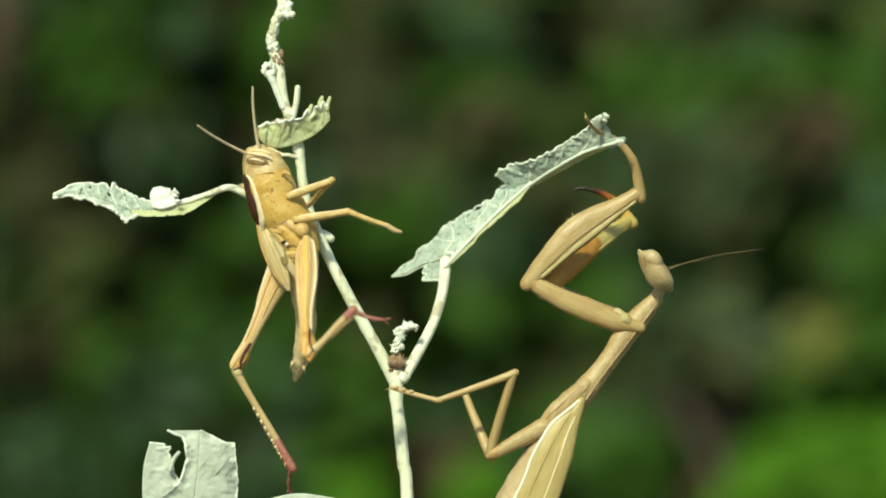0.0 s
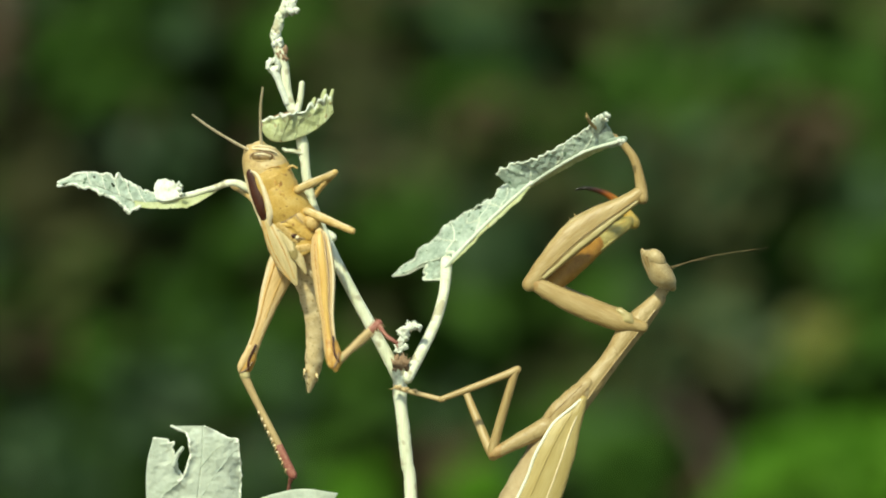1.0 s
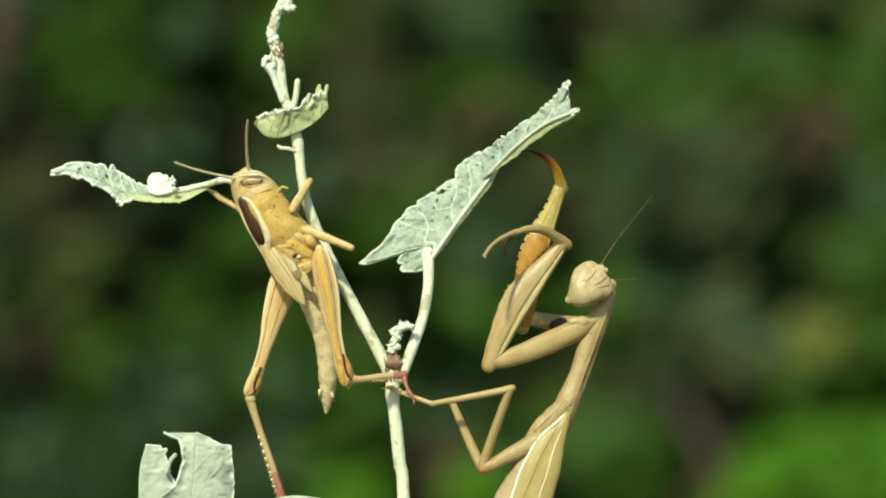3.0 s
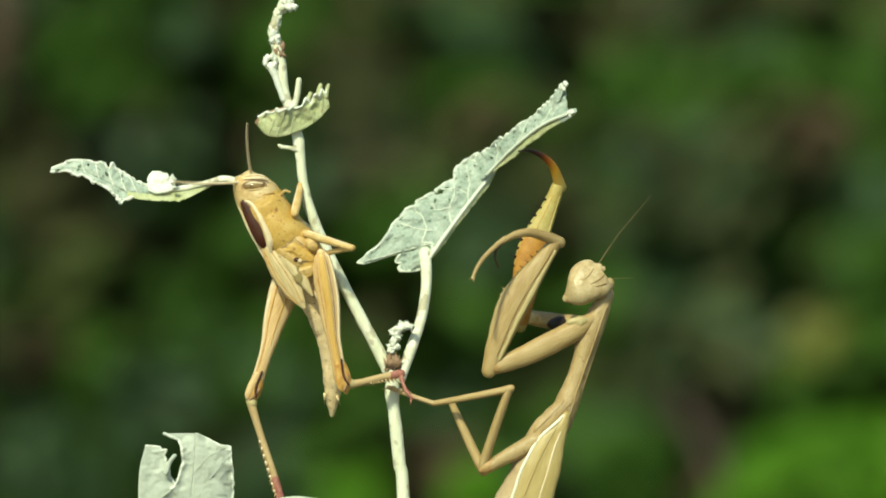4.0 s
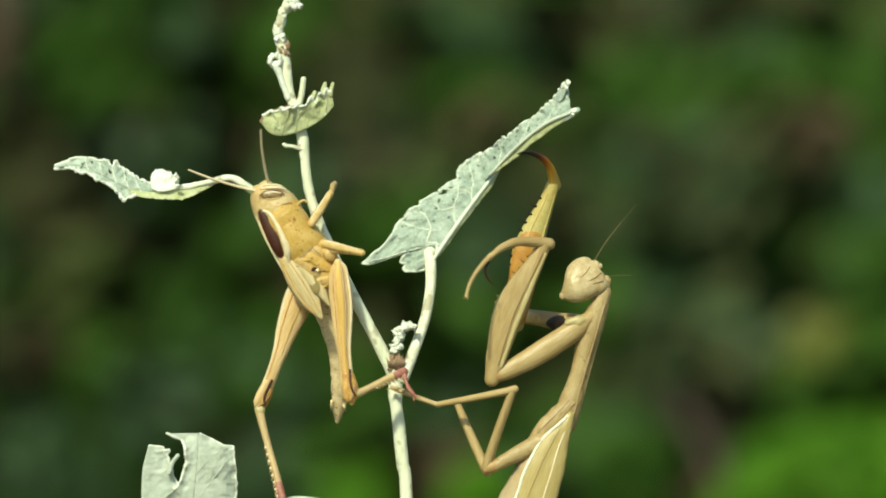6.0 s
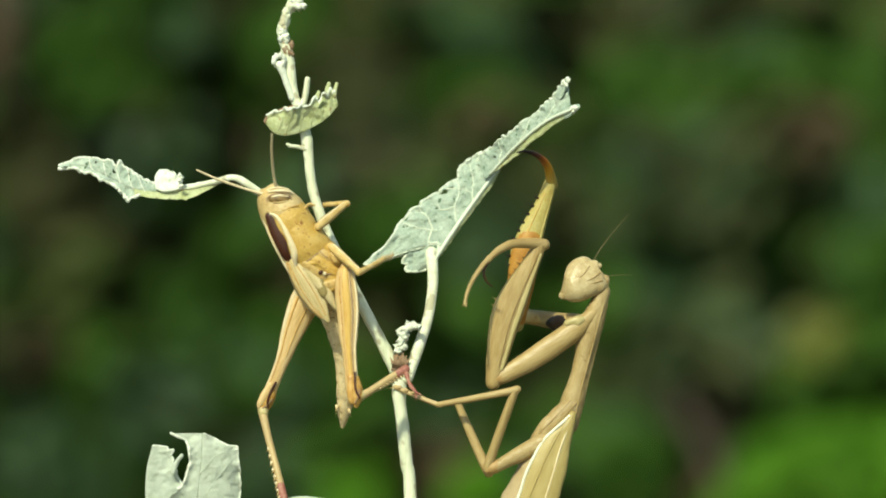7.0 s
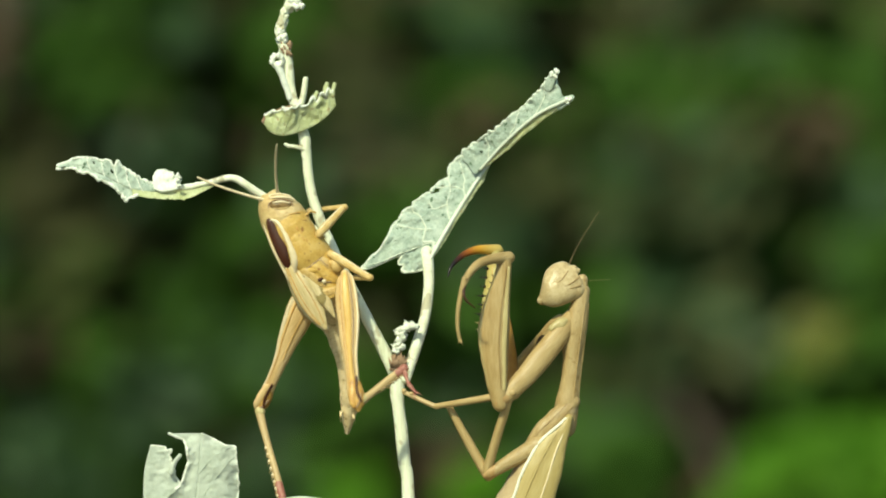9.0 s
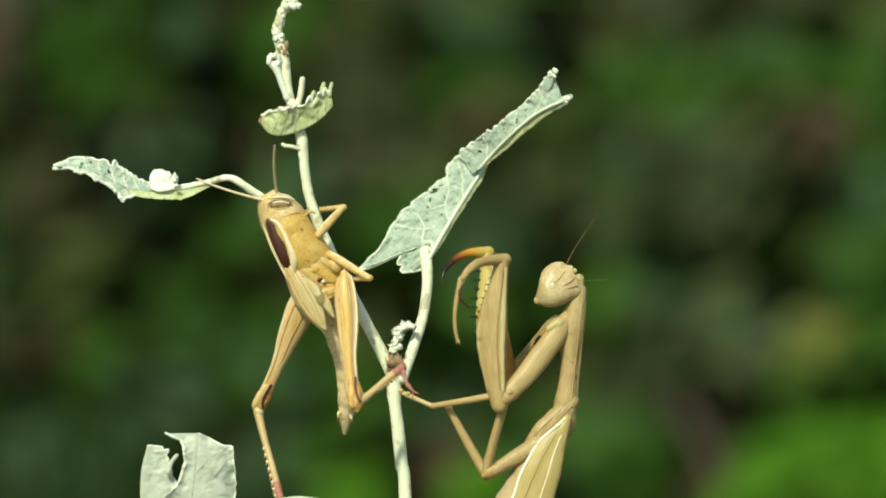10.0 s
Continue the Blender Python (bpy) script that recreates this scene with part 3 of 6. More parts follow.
# ---------------------------------------------------------------- the plant
def build_plant():
    plant = thing("weed_plant", "pale sage-green weed with insect-eaten leaves and forked stem", "plant")
    stem = hull([(-380, -7270, 24, 24), (-220, -5200, 22, 22), (-60, -2600, 19, 19), (32, -600, 17, 17), (19, -222, 11.4, 11.4), (12, -160, 11, 11), (6, -100, 11.2, 11), (1, -60, 10.8, 11), (-1, -38, 12.6, 12), (0, -14, 12.4, 12), (0, 2, 11.5, 11.5)],
                220, 20, 0.05, 1)
    part("stem", stem, STEM, plant, "pale green stem with small scars")
    out = {"plant": plant}
    # left branch, carried by the fork
    br = hull([(0, -14, 11, 11), (-26, 42, 10.6, 11), (-80, 145, 10, 10), (-125, 240, 9.4, 9.5), (-152, 315, 8.8, 9), (-161, 380, 8.6, 9), (-164, 410, 10.4, 10), (-170, 436, 9, 9), (-177, 462, 9, 9),
               (-190, 500, 9, 9), (-194, 545, 9, 9), (-200, 573, 9.5, 9.5), (-207, 599, 9, 9), (-204, 624, 8, 8), (-195, 645, 7.5, 7.5), (-184, 672, 7, 7), (-178, 720, 6.5, 6.5)], 200, 18, 0.09, 2)
    rng = np.random.default_rng(8)
    for k in range(40):      # woolly knobs and scars of the top
        z = rng.uniform(545, 700)
        x = np.interp(z, [545, 573, 599, 624, 645, 672, 700], [-194, -200, -207, -204, -195, -184, -180])
        a, r = rng.uniform(0, 6.28), rng.uniform(3.4, 7.0)
        blob(br, x + math.cos(a) * 5.5, math.sin(a) * 5.5, z, r, r * 0.8, r * rng.uniform(1.0, 2.2), 0.7, k, 2)
    branch = part("branch", br, STEM, plant, "pale knobbly branch")
    out["branch"] = branch
    knob = bmesh.new()
    hull([(-190, 486, 6, 6, -6), (-203, 522, 6, 6, -8), (-212, 544, 8, 7, -9)], 16, 10, 0.2, 3, bm=knob)
    for k in range(9):
        a = k * 0.7
        blob(knob, -213 + 9 * math.cos(a), -10 - (k % 3), 552 + 9 * math.sin(a), 5, 5, 5.5, 0.8, 60 + k, 2)
    for k in range(12):
        a = k * 1.9
        blob(knob, -181 + (4 + k % 5 * 2.4) * math.cos(a), -6, 657 + (5 + k % 4 * 3) * math.sin(a), 6, 6, 6.5, 0.8, 80 + k, 2)
    for k in range(8):
        blob(knob, -205 + 5 * math.cos(k * 2.2), -7, 596 + 9 * math.sin(k * 1.7), 5, 5, 6, 0.9, 100 + k, 2)
    part("bud", knob, HAIRY, branch, "whitish woolly buds")
    husk = bmesh.new()
    for k in range(11):
        blob(husk, -197 + 7.5 * math.cos(k * 2.4), -7 - k % 3, 563 + 2.6 * k * 0.8 + 3 * math.sin(k * 1.7), 2.8, 2.6, 3.4 + k % 3, 1.2, 120 + k, 2)
    spike(husk, (-192, -8, 566), (-182, -12, 560), 3, 5)
    part("bud_husk", husk, RUSTY, branch, "brownish dry bud scales")
    stub = cord([(-172, 470, -4), (-166, 495, -6), (-163, 519, -8)], 6, 5)
    part("stub", stub, STEM, branch)
    thorn = cord([(-165, 396, -6), (-182, 400, -10), (-195, 401, -12)], 4, 3)
    thorn = cord([(-193, 401, -12), (-198, 404, -13)], 3.5, 3, bm=thorn)
    part("leaf_scar", thorn, STEM, branch)
    # crescent leaf at the top of the branch
    tl = blade([(-241, 440, -10), (-225, 423, -16), (-200, 419, -20), (-165, 430, -18), (-135, 448, -14), (-113, 472, -8)],
               [(0, 16, 80), (0.12, 34, 75), (0.3, 47, 80), (0.5, 47, 88), (0.62, 40, 92), (0.68, 52, 90), (0.73, 36, 92), (0.8, 50, 92), (0.85, 32, 95), (0.92, 44, 96), (0.96, 24, 98), (1, 30, 100)],
               2.2, 130, 16, 11, -16, 0.12, 11, rim=(edge := []), crumple=5,
               lines=(veins := [[(q, 0.02), (q + 0.03, 0.5), (q + 0.07, 0.9)] for q in (0.1, 0.24, 0.36, 0.5, 0.62, 0.74, 0.86)]))
    top_leaf = part("small_leaf", tl, LEAF_YELLOW, plant, "small curled yellowish leaf with ragged edge")
    part("leaf_edge", rim_cord(edge, 2.2), HAIRY, top_leaf)
    for run in veins:
        part("vein", cord(run, 1.3, 0.7, 22, 6), LEAF_YELLOW, top_leaf)
    for x0, z0, x1, z1, r in ((-151, 480, -147, 496, 4), (-134, 488, -129, 511, 4.5), (-119, 490, -115, 511, 3.6)):
        part("leaf_tooth", hull([(x0, z0, r, 3, -12), ((x0 + x1) / 2 - 1, (z0 + z1) / 2, r, 3, -13), (x1, z1, r * 0.8, 2.6, -11)], 16, 10, 0.35, x0), LEAF_YELLOW, top_leaf, "curled leaf tooth")
    part("leaf_stalk", cord([(-168, 420, -2), (-176, 440, -8), (-180, 462, -12)], 6, 5, 14, 8), STEM, top_leaf)
    part("brown_edge", hull([(-240, 444, 4, 3, -12), (-232, 456, 4, 3, -14), (-214, 464, 3.4, 3, -16), (-192, 470, 3, 2.6, -16)], 20, 8, 0.5, 3), RUSTY, top_leaf, "withered brown leaf edge")
    out["small_leaf"] = top_leaf
    # narrow drooping leaf on the far side
    stalk = [(-126, 236, 6), (-176, 272, 12), (-232, 308, 6), (-266, 331, -2), (-293, 345, -4), (-330, 337, -6), (-372, 328, -8), (-420, 322, -8)]
    ll = hull([(x, z, 8.6 - 0.62 * k, 8.4 - 0.6 * k, y) for k, (x, z, y) in enumerate(stalk)], 70, 14, 0.22, 7)
    hanging = part("side_leaf", ll, STEM, plant, "drooping grey-green leaf with crumpled edge")
    ribs = [(-334, 335, -6), (-380, 325, -8), (-426, 320, -8), (-472, 325, -8), (-518, 348, -6), (-564, 366, -4), (-603, 364, 0)]
    bl = blade(ribs, [(0, 3, 110), (0.17, 6, 105), (0.33, 12, 100), (0.42, 22, 100), (0.48, 30, 95), (0.54, 33, 92), (0.575, 31, 92), (0.585, 40, 90), (0.60, 30, 90), (0.67, 27, 85), (0.83, 15, 80), (1, 3, 80)],
               2.2, 170, 14, 11, 40, 0.30, 12, rim=(edge := []), crumple=4,
               holes=((0.62, 0.5, 0.012, 0.12), (0.74, 0.62, 0.009, 0.10), (0.52, 0.7, 0.008, 0.12)),
               lines=(veins := [[(q, 0.0), (q + 0.02, 0.5), (q + 0.03, 0.95)] for q in (0.42, 0.5, 0.58, 0.67, 0.76)]))
    part("upper_blade", bl, LEAF, hanging)
    part("leaf_edge", rim_cord(edge, 2.6), HAIRY, hanging)
    for run in veins:
        part("vein", cord(run, 1.3, 0.8, 18, 6), HAIRY, hanging)
    bl = blade([(-462, 322, -8), (-490, 333, -7), (-518, 348, -6), (-564, 366, -4), (-603, 364, 0)], [(0, 8, -80), (0.10, 18, -95), (0.16, 24, -100), (0.20, 15, -100), (0.35, 10, -95), (0.5, 9, -90), (0.55, 12, -90), (0.62, 7, -90), (0.76, 10, -90), (0.80, 5, -90), (1, 3, -90)],
               2.2, 130, 12, 8, -30, 0.40, 13, rim=(edge := []), crumple=5)
    part("lower_blade", bl, LEAF, hanging)
    part("leaf_edge", rim_cord(edge, 2.8), HAIRY, hanging)
    bl = blade([(-312, 340, -4), (-350, 332, -6), (-390, 324, -8), (-430, 320, -8), (-470, 326, -8)], [(0, 2, -70), (0.2, 12, -80), (0.40, 21, -88), (0.55, 16, -88), (0.75, 12, -85), (1, 12, -80)],
               2.2, 60, 12, 6, -30, 0.15, 15)
    part("lower_blade", bl, LEAF_YELLOW, hanging)
    bl = blade([(-431, 325, -10), (-418, 320, -15), (-402, 321, -17), (-386, 326, -13)], [(0, 20, 98), (0.08, 31, 96), (0.22, 39, 93), (0.45, 41, 90), (0.6, 36, 88), (0.72, 35, 90), (0.8, 27, 86), (0.88, 31, 84), (1, 14, 80)],
               2.2, 80, 16, 7, 18, 0.10, 14, crumple=4, lean=0.25)
    part("curled_lobe", bl, HAIRY, hanging, "crumpled whitish leaf lobe")
    scraps = bmesh.new()
    for k in range(8):
        p = Vector((-388 + 9 * noise.noise(Vector((k * 1.7, 0, 2))) - k * 0.4, -20 - k % 3 * 3, 326 + 24 * (k / 7) + 6 * noise.noise(Vector((k * 1.7, 4, 2)))))
        spike(scraps, p, p + Vector((9 + 5 * noise.noise(Vector((k * 2.1, 7, 1))), -2, 5 * noise.noise(Vector((k * 2.1, 1, 1))))), 3.2, 5)
    part("torn_edge", scraps, HAIRY, hanging, "torn whitish leaf shreds")
    out["side_leaf"] = hanging
    # right petiole and its leaf in two pieces
    pt = hull([(-6, 0, 10.5, 10.5), (50, -9, 9.8, 9.8), (110, -16, 9.2, 9.2), (170, -13, 9.4, 9.2), (226, 0, 10.8, 8.4)], 80, 18, 0.05, 3)
    out["petiole"] = part("petiole", pt, STEM, plant, "pale green leaf stalk")
    lower = blade([(-6, -12, 0), (50, -6, -2), (106, -2, -3), (160, 1, -2), (212, 4, 0)],
                  [(0, 13, 186), (0.03, 34, 172), (0.06, 60, 162), (0.10, 74, 158), (0.12, 70, 155), (0.14, 80, 152), (0.17, 72, 145.5), (0.185, 88, 146), (0.20, 114, 147.8), (0.23, 154, 149.5), (0.25, 160, 148), (0.28, 127, 142.5), (0.305, 108, 134),
                   (0.35, 105, 129), (0.42, 96, 124), (0.52, 81, 119), (0.60, 70, 117), (0.66, 62, 114), (0.70, 60, 113), (0.745, 50, 110), (0.78, 54, 108), (0.83, 59, 104), (0.88, 53, 101), (0.92, 52, 99), (1, 42, 95)],
                  2.4, 220, 34, 11, 12, 0.075, 21, rim=(edge := []), crumple=4,
                  holes=((0.615, 0.86, 0.028, 0.075), (0.655, 0.80, 0.014, 0.06), (0.80, 0.55, 0.008, 0.05), (0.47, 0.62, 0.006, 0.04), (0.90, 0.6, 0.007, 0.07)),
                  lines=(veins := [[(0.05, 0.02), (0.22, 0.25), (0.36, 0.5), (0.46, 0.92)], [(0.34, 0.0), (0.5, 0.3), (0.66, 0.6), (0.74, 0.95)], [(0.58, 0.0), (0.7, 0.3), (0.82, 0.6), (0.9, 0.95)],
                                   [(0.16, 0.12), (0.20, 0.4), (0.23, 0.7), (0.245, 0.95)], [(0.30, 0.3), (0.32, 0.6), (0.36, 0.95)], [(0.5, 0.3), (0.46, 0.5), (0.5, 0.7)],
                                   [(0.64, 0.9), (0.67, 0.5), (0.66, 0.2)]]))
    leaf = part("leaf", lower, LEAF, plant, "broken grey-green leaf blade with pale veins")
    part("leaf_edge", rim_cord(edge), VEIN, leaf, "pale leaf edge")
    part("fold", blade([(-4, -12, -2), (60, -5, -5), (130, -1, -6), (208, 3, -2)], [(0, 4, -80), (0.2, 8, -85), (0.6, 8, -90), (0.85, 9, -90), (1, 2, -90)], 2.4, 90, 8, 4, 0, 0.35, 23, lean=0.3), LEAF_YELLOW, leaf, "folded yellowish leaf edge")
    part("midrib", cord([(-8, -12, -4), (60, -5, -7), (130, 0, -8), (208, 4, -5)], 3.8, 3.0, 40, 8), VEIN, leaf)
    for k, run in enumerate(veins):
        part("vein", cord(run, 2.6 if k == 0 else 1.6, 1.4 if k == 0 else 0.9, 26, 7), VEIN, leaf)
    out["leaf"] = leaf
    tipb = blade([(-34, 4, 1), (0, 5, 0), (40, 11, -2), (75, 15, -3), (115, 17, -3), (150, 14, -2), (180, 8, 0), (200, 3, 0)],
                 [(0, 46, 104), (0.08, 52, 106), (0.15, 49, 104), (0.2, 43, 102), (0.28, 37, 100), (0.38, 30, 98), (0.5, 28, 96), (0.62, 29, 94), (0.72, 33, 92), (0.82, 41, 90), (0.9, 50, 89), (0.95, 55, 88), (1, 46, 86)],
                 2.4, 150, 22, 8, 10, 0.13, 22, rim=(edge := []), crumple=4, holes=((0.16, 0.5, 0.009, 0.09), (0.22, 0.7, 0.007, 0.07)),
                 lines=(veins := [[(0.15, 0.0), (0.22, 0.4), (0.25, 0.9)], [(0.4, 0.0), (0.5, 0.4), (0.56, 0.9)], [(0.62, 0.0), (0.75, 0.4), (0.85, 0.9)]]))
    tip = part("leaf_tip", tipb, LEAF, plant, "curled torn tip of the grey-green leaf")
    part("leaf_edge", rim_cord(edge), VEIN, tip, "pale leaf edge")
    part("fold", blade([(-10, 4, -2), (60, 13, -4), (140, 15, -4), (200, 3, -1)], [(0, 3, -85), (0.12, 7, -88), (0.3, 12, -90), (0.6, 14, -90), (0.85, 10, -90), (1, 5, -90)], 2.4, 90, 10, 4, 0, 0.14, 24, lean=0.3), LEAF_YELLOW, tip, "folded yellowish leaf edge")
    part("midrib", cord([(-16, 4, -4), (60, 13, -7), (140, 15, -6), (206, 2, -3)], 2.8, 3.2, 40, 8), VEIN, tip)
    for run in veins:
        part("vein", cord(run, 1.6, 0.9, 22, 7), VEIN, tip)
    rag = bmesh.new()
    for k in range(5):
        blob(rag, 208 + 5 * math.cos(k * 2), -3, 3 * math.sin(k * 2), 4, 4, 4.5, 0.9, 31 + k)
        blob(rag, 212 + 7 * math.cos(k * 2.3), -2, 54 + 5 * math.sin(k * 2.3), 4, 3, 4.5, 0.9, 41 + k)
    part("dry_tip", rag, HAIRY, tip, "dry whitish leaf tip")
    for z0, z1 in ((44, 58), (5, 1)):
        part("leaf_prong", hull([(186, z0, 9, 2.2), (202, (z0 + z1) / 2, 8, 2.2), (216, z1, 5, 2)], 18, 12, 0.2, z0), LEAF, tip)
    out["leaf_tip"] = tip
    # bud in the fork
    bud = bmesh.new()
    for k in range(46):
        q = k / 45
        bx, bz = np.interp(q, [0, 0.55, 0.75, 1], [0, 8, 18, 36]), np.interp(q, [0, 0.55, 0.75, 1], [34, 74, 78, 80])
        d = Vector((noise.noise(Vector((k * 1.3, 0, 1))), noise.noise(Vector((k * 1.3, 5, 1))) - 0.3, noise.noise(Vector((k * 1.3, 9, 1))) + 0.15)).normalized()
        p = Vector((bx + d.x * 9, -9 + d.y * 5, bz + d.z * 8))
        blob(bud, p.x, p.y, p.z, 3.6 + 2.6 * (k * 7 % 5) / 4, 5, 3.6 + 2.6 * (k * 3 % 4) / 3, 1.2, 40 + k, 2)
        if k % 2:
            spike(bud, p, p + d * 11, 3, 5)
    part("fork_bud", bud, HAIRY, plant, "white woolly bud in the fork")
    sc = bmesh.new()
    for k in range(7):
        a = k - 3
        blob(sc, a * 3.4, -9 - (k % 3), 10 + (k * 5 % 7) * 3, 5, 4, 9, 1.1, 70 + k, 2)
        spike(sc, (a * 3.2, -10, 8 + abs(a)), (a * 6 + 1, -15, 44 - abs(a) * 5), 4.5, 6)
    part("bud_scale", sc, RUSTY, plant, "rusty brown bud scale")
    # low leaf, eaten into two lobes
    stalk = cord([(8, -1180, 0), (-90, -900, 4), (-250, -620, 6), (-350, -430, 4), (-372, -330, 0)], 11, 8, 40, 10)
    low = part("low_leaf", stalk, STEM, plant, "large pale leaf with a gnawed notch")
    mid = [(-372, -330, 0), (-362, -260, -3), (-354, -190, -5), (-350, -140, -4), (-349, -107, 0)]
    lobe = blade(mid, [(0, 40, -5), (0.25, 74, 0), (0.4, 74, 0), (0.7, 64, 0), (0.83, 60, -2), (0.87, 46, -8), (0.92, 28, -8), (1, 3, -8)], 2.6, 110, 24, 9, 20, 0.04, 61, rim=(edge := []),
                 lines=(veins := [[(0.3, 0.0), (0.45, 0.3), (0.62, 0.7), (0.7, 0.95)], [(0.12, 0.0), (0.25, 0.4), (0.4, 0.9)], [(0.55, 0.0), (0.7, 0.4), (0.82, 0.9)]]))
    part("lobe", lobe, LEAF_LOW, low)
    part("leaf_edge", rim_cord(edge, 2.0), HAIRY, low)
    lobe = blade(mid, [(0, 60, 180), (0.25, 88, 180), (0.36, 60, 178), (0.45, 30, 176), (0.49, 26, 178), (0.64, 19, 180), (0.8, 23, 180), (0.91, 30, 180), (0.96, 42, 182), (1, 55, 180)], 2.6, 130, 20, 9, -20, 0.03, 61, rim=(edge := []))
    part("lobe", lobe, LEAF_LOW, low)
    part("leaf_edge", rim_cord(edge[56:], 2.6), HAIRY, low)
    lobe = blade([(-440, -330, -4), (-449, -240, -7), (-448, -175, -8), (-438, -130, -6)],
                 [(0, 60, 0), (0.33, 76, 0), (0.54, 64, 0), (0.6, 56, 0), (0.81, 44, 0), (0.88, 36, 2), (0.91, 42, 8), (0.94, 28, 0), (0.97, 28, 4), (1, 3, 10)], 2.6, 100, 18, 8, 10, 0.07, 63, rim=(edge := []))
    part("lobe", lobe, LEAF_LOW, low)
    part("leaf_edge", rim_cord(edge[40:], 2.4), HAIRY, low)
    part("gnawed_vein", cord([(-400, -176, -10), (-394, -158, -11), (-385, -146, -12)], 4.4, 3.6, 14, 8), LEAF_LOW, low)
    for run in veins:
        part("vein", cord(run, 1.1, 0.7, 22, 6), LEAF_LOW, low)
    flap = blade([(-270, -242, -4), (-220, -226, -6), (-170, -218, -6), (-110, -226, -4)], [(0, 14, -60), (0.4, 44, -80), (1, 14, -120)], 2.4, 50, 10, 6, 0, 0.15, 64)
    part("lobe", flap, LEAF_LOW, low)
    out["low_leaf"] = low
    return out


# ---------------------------------------------------------------- the grasshopper
def build_grasshopper():
    g = thing("grasshopper", "tan and ochre grasshopper clinging to the plant stem", "grasshopper")
    o = {"root": g}
    # head, pronotum and wing bases share one stiff frame along the back: x from the crown to the tail, z to the belly
    head = hull([(-9, -6, 5, 5), (-6, -6, 14, 12), (1, -8, 23, 21), (11, -9, 30, 29), (26, -9, 36, 35), (40, -8, 40, 38), (56, -6, 40, 38)], 34, 26, 0.03, 2, round_ends=False)
    o["head"] = part("head", head, FACE, g, "smooth cream-tan head")
    for y in (-33, 33):
        s = 1 if y > 0 else -1
        tilt = Matrix.Translation(Vector((22, 0, -3)) * UNIT) @ Matrix.Rotation(radians(24), 4, "Y") @ Matrix.Translation(Vector((-22, 0, 3)) * UNIT)
        eye = (("eye", blob(bmesh.new(), 22, y * 0.80, -3, 9.5, 10, 20, 0, 0, 3), EYE, "oval banded brown eye"),
               ("eye_rim", hull([(22 + 10.5 * math.cos(q), -3 + 21.5 * math.sin(q), 1.1, 1.2, y * 0.86) for q in [i * math.pi / 6 for i in range(13)]], 40, 6), RUSTY, ""),
               ("eye_band", hull([(17, -16, 1.4, 1.4, s * 33), (15.6, -3, 2.2, 1.6, s * 35.0), (18, 12, 1.4, 1.4, s * 33)], 14, 10), CREAM, ""),
               ("eye_band", hull([(27, -14, 1.2, 1.2, s * 34), (28, -3, 1.6, 1.4, s * 35.2), (26, 10, 1.2, 1.2, s * 34)], 14, 10), FACE, ""),
               ("brow", hull([(8, -20, 1.8, 1.6, s * 25), (7, -4, 2.6, 2.2, s * 28.5), (9, 14, 2.4, 2, s * 27), (13, 22, 1.8, 1.8, s * 24)], 20, 10), CREAM, "whitish brow over the eye"))
        for name, bm, mat, label in eye:
            bmesh.ops.transform(bm, matrix=tilt, verts=bm.verts)
            part(name, bm, mat, o["head"], label)
        part("crest", cord([(0, -20, s * 14), (-1, -6, s * 20), (6, 10, s * 18), (14, 20, s * 16)], 2.4, 1.8, 20, 7), CREAM, o["head"])
        part("cheek_groove", cord([(36, -24, s * 33), (42, -8, s * 37), (44, 8, s * 36), (48, 22, s * 30)], 1.2, 1.0, 20, 6), KNEE, o["head"])
    mouth = blob(bmesh.new(), 52, 0, 22, 14, 20, 12, 0.25, 3)
    blob(mouth, 62, -12, 28, 8, 8, 8, 0.2, 4)
    part("mouthparts", mouth, TAN, o["head"])
    def cheek(x, z):
        c, h, d = (np.interp(x, [44, 60, 90, 118, 140], v) for v in ([-7, -6, -5, -1, 2], [40, 42, 42, 45, 43], [38, 41, 42, 42, 38]))
        return -d * math.sqrt(max(1 - ((z - c) / h) ** 2, 0.02))

    part("palp", cord([(58, 28, -18), (54, 40, -22), (60, 47, -22)], 3, 2, 14, 8), TAN, o["head"])
    pro = hull([(44, -7, 40, 38), (60, -6, 42, 41), (90, -5, 42, 42), (118, -1, 45, 42), (140, 2, 43, 38)], 30, 26, 0.04, 5, round_ends=False)
    pronotum = part("pronotum", pro, OCHRE, g, "ochre saddle with dark brown side stripe and cream lines")
    o["pronotum"] = pronotum
    stripe = hull([(41, -31, 9, 7, -26), (60, -31, 12.5, 8, -27), (86, -32, 14, 9, -28), (110, -35, 11, 8, -28), (128, -38, 4.5, 5, -25)], 28, 14)
    part("side_stripe", stripe, BROWN, pronotum, "dark brown side stripe")
    part("cream_line", hull([(38, -28, 2.4, 3, -31), (45, -22.5, 3, 3, -35.5), (60, -19.5, 3.4, 3.2, -38), (80, -19.5, 4.2, 3.4, -39.6), (98, -20.5, 5.6, 3.6, -40), (114, -22.5, 6.4, 3.6, -39), (126, -27, 5, 3.6, -36), (138, -32, 2.4, 3, -31)], 44, 12, 0.3, 4), CREAM, pronotum)
    part("cream_line", cord([(42, -43, -14), (80, -47, -13), (120, -47, -13), (152, -46, -15)], 3, 2.6, 30, 8), CREAM, pronotum)
    for run, width in (([(62, -12), (64, 6), (60, 24)], 6), ([(84, -14), (86, 4), (82, 26)], 7), ([(106, -14), (110, 8), (108, 30)], 8), ([(126, -18), (130, 6), (128, 34)], 7)):
        part("fold", plate(cheek, run, width, 0.9), OCHRE, pronotum)
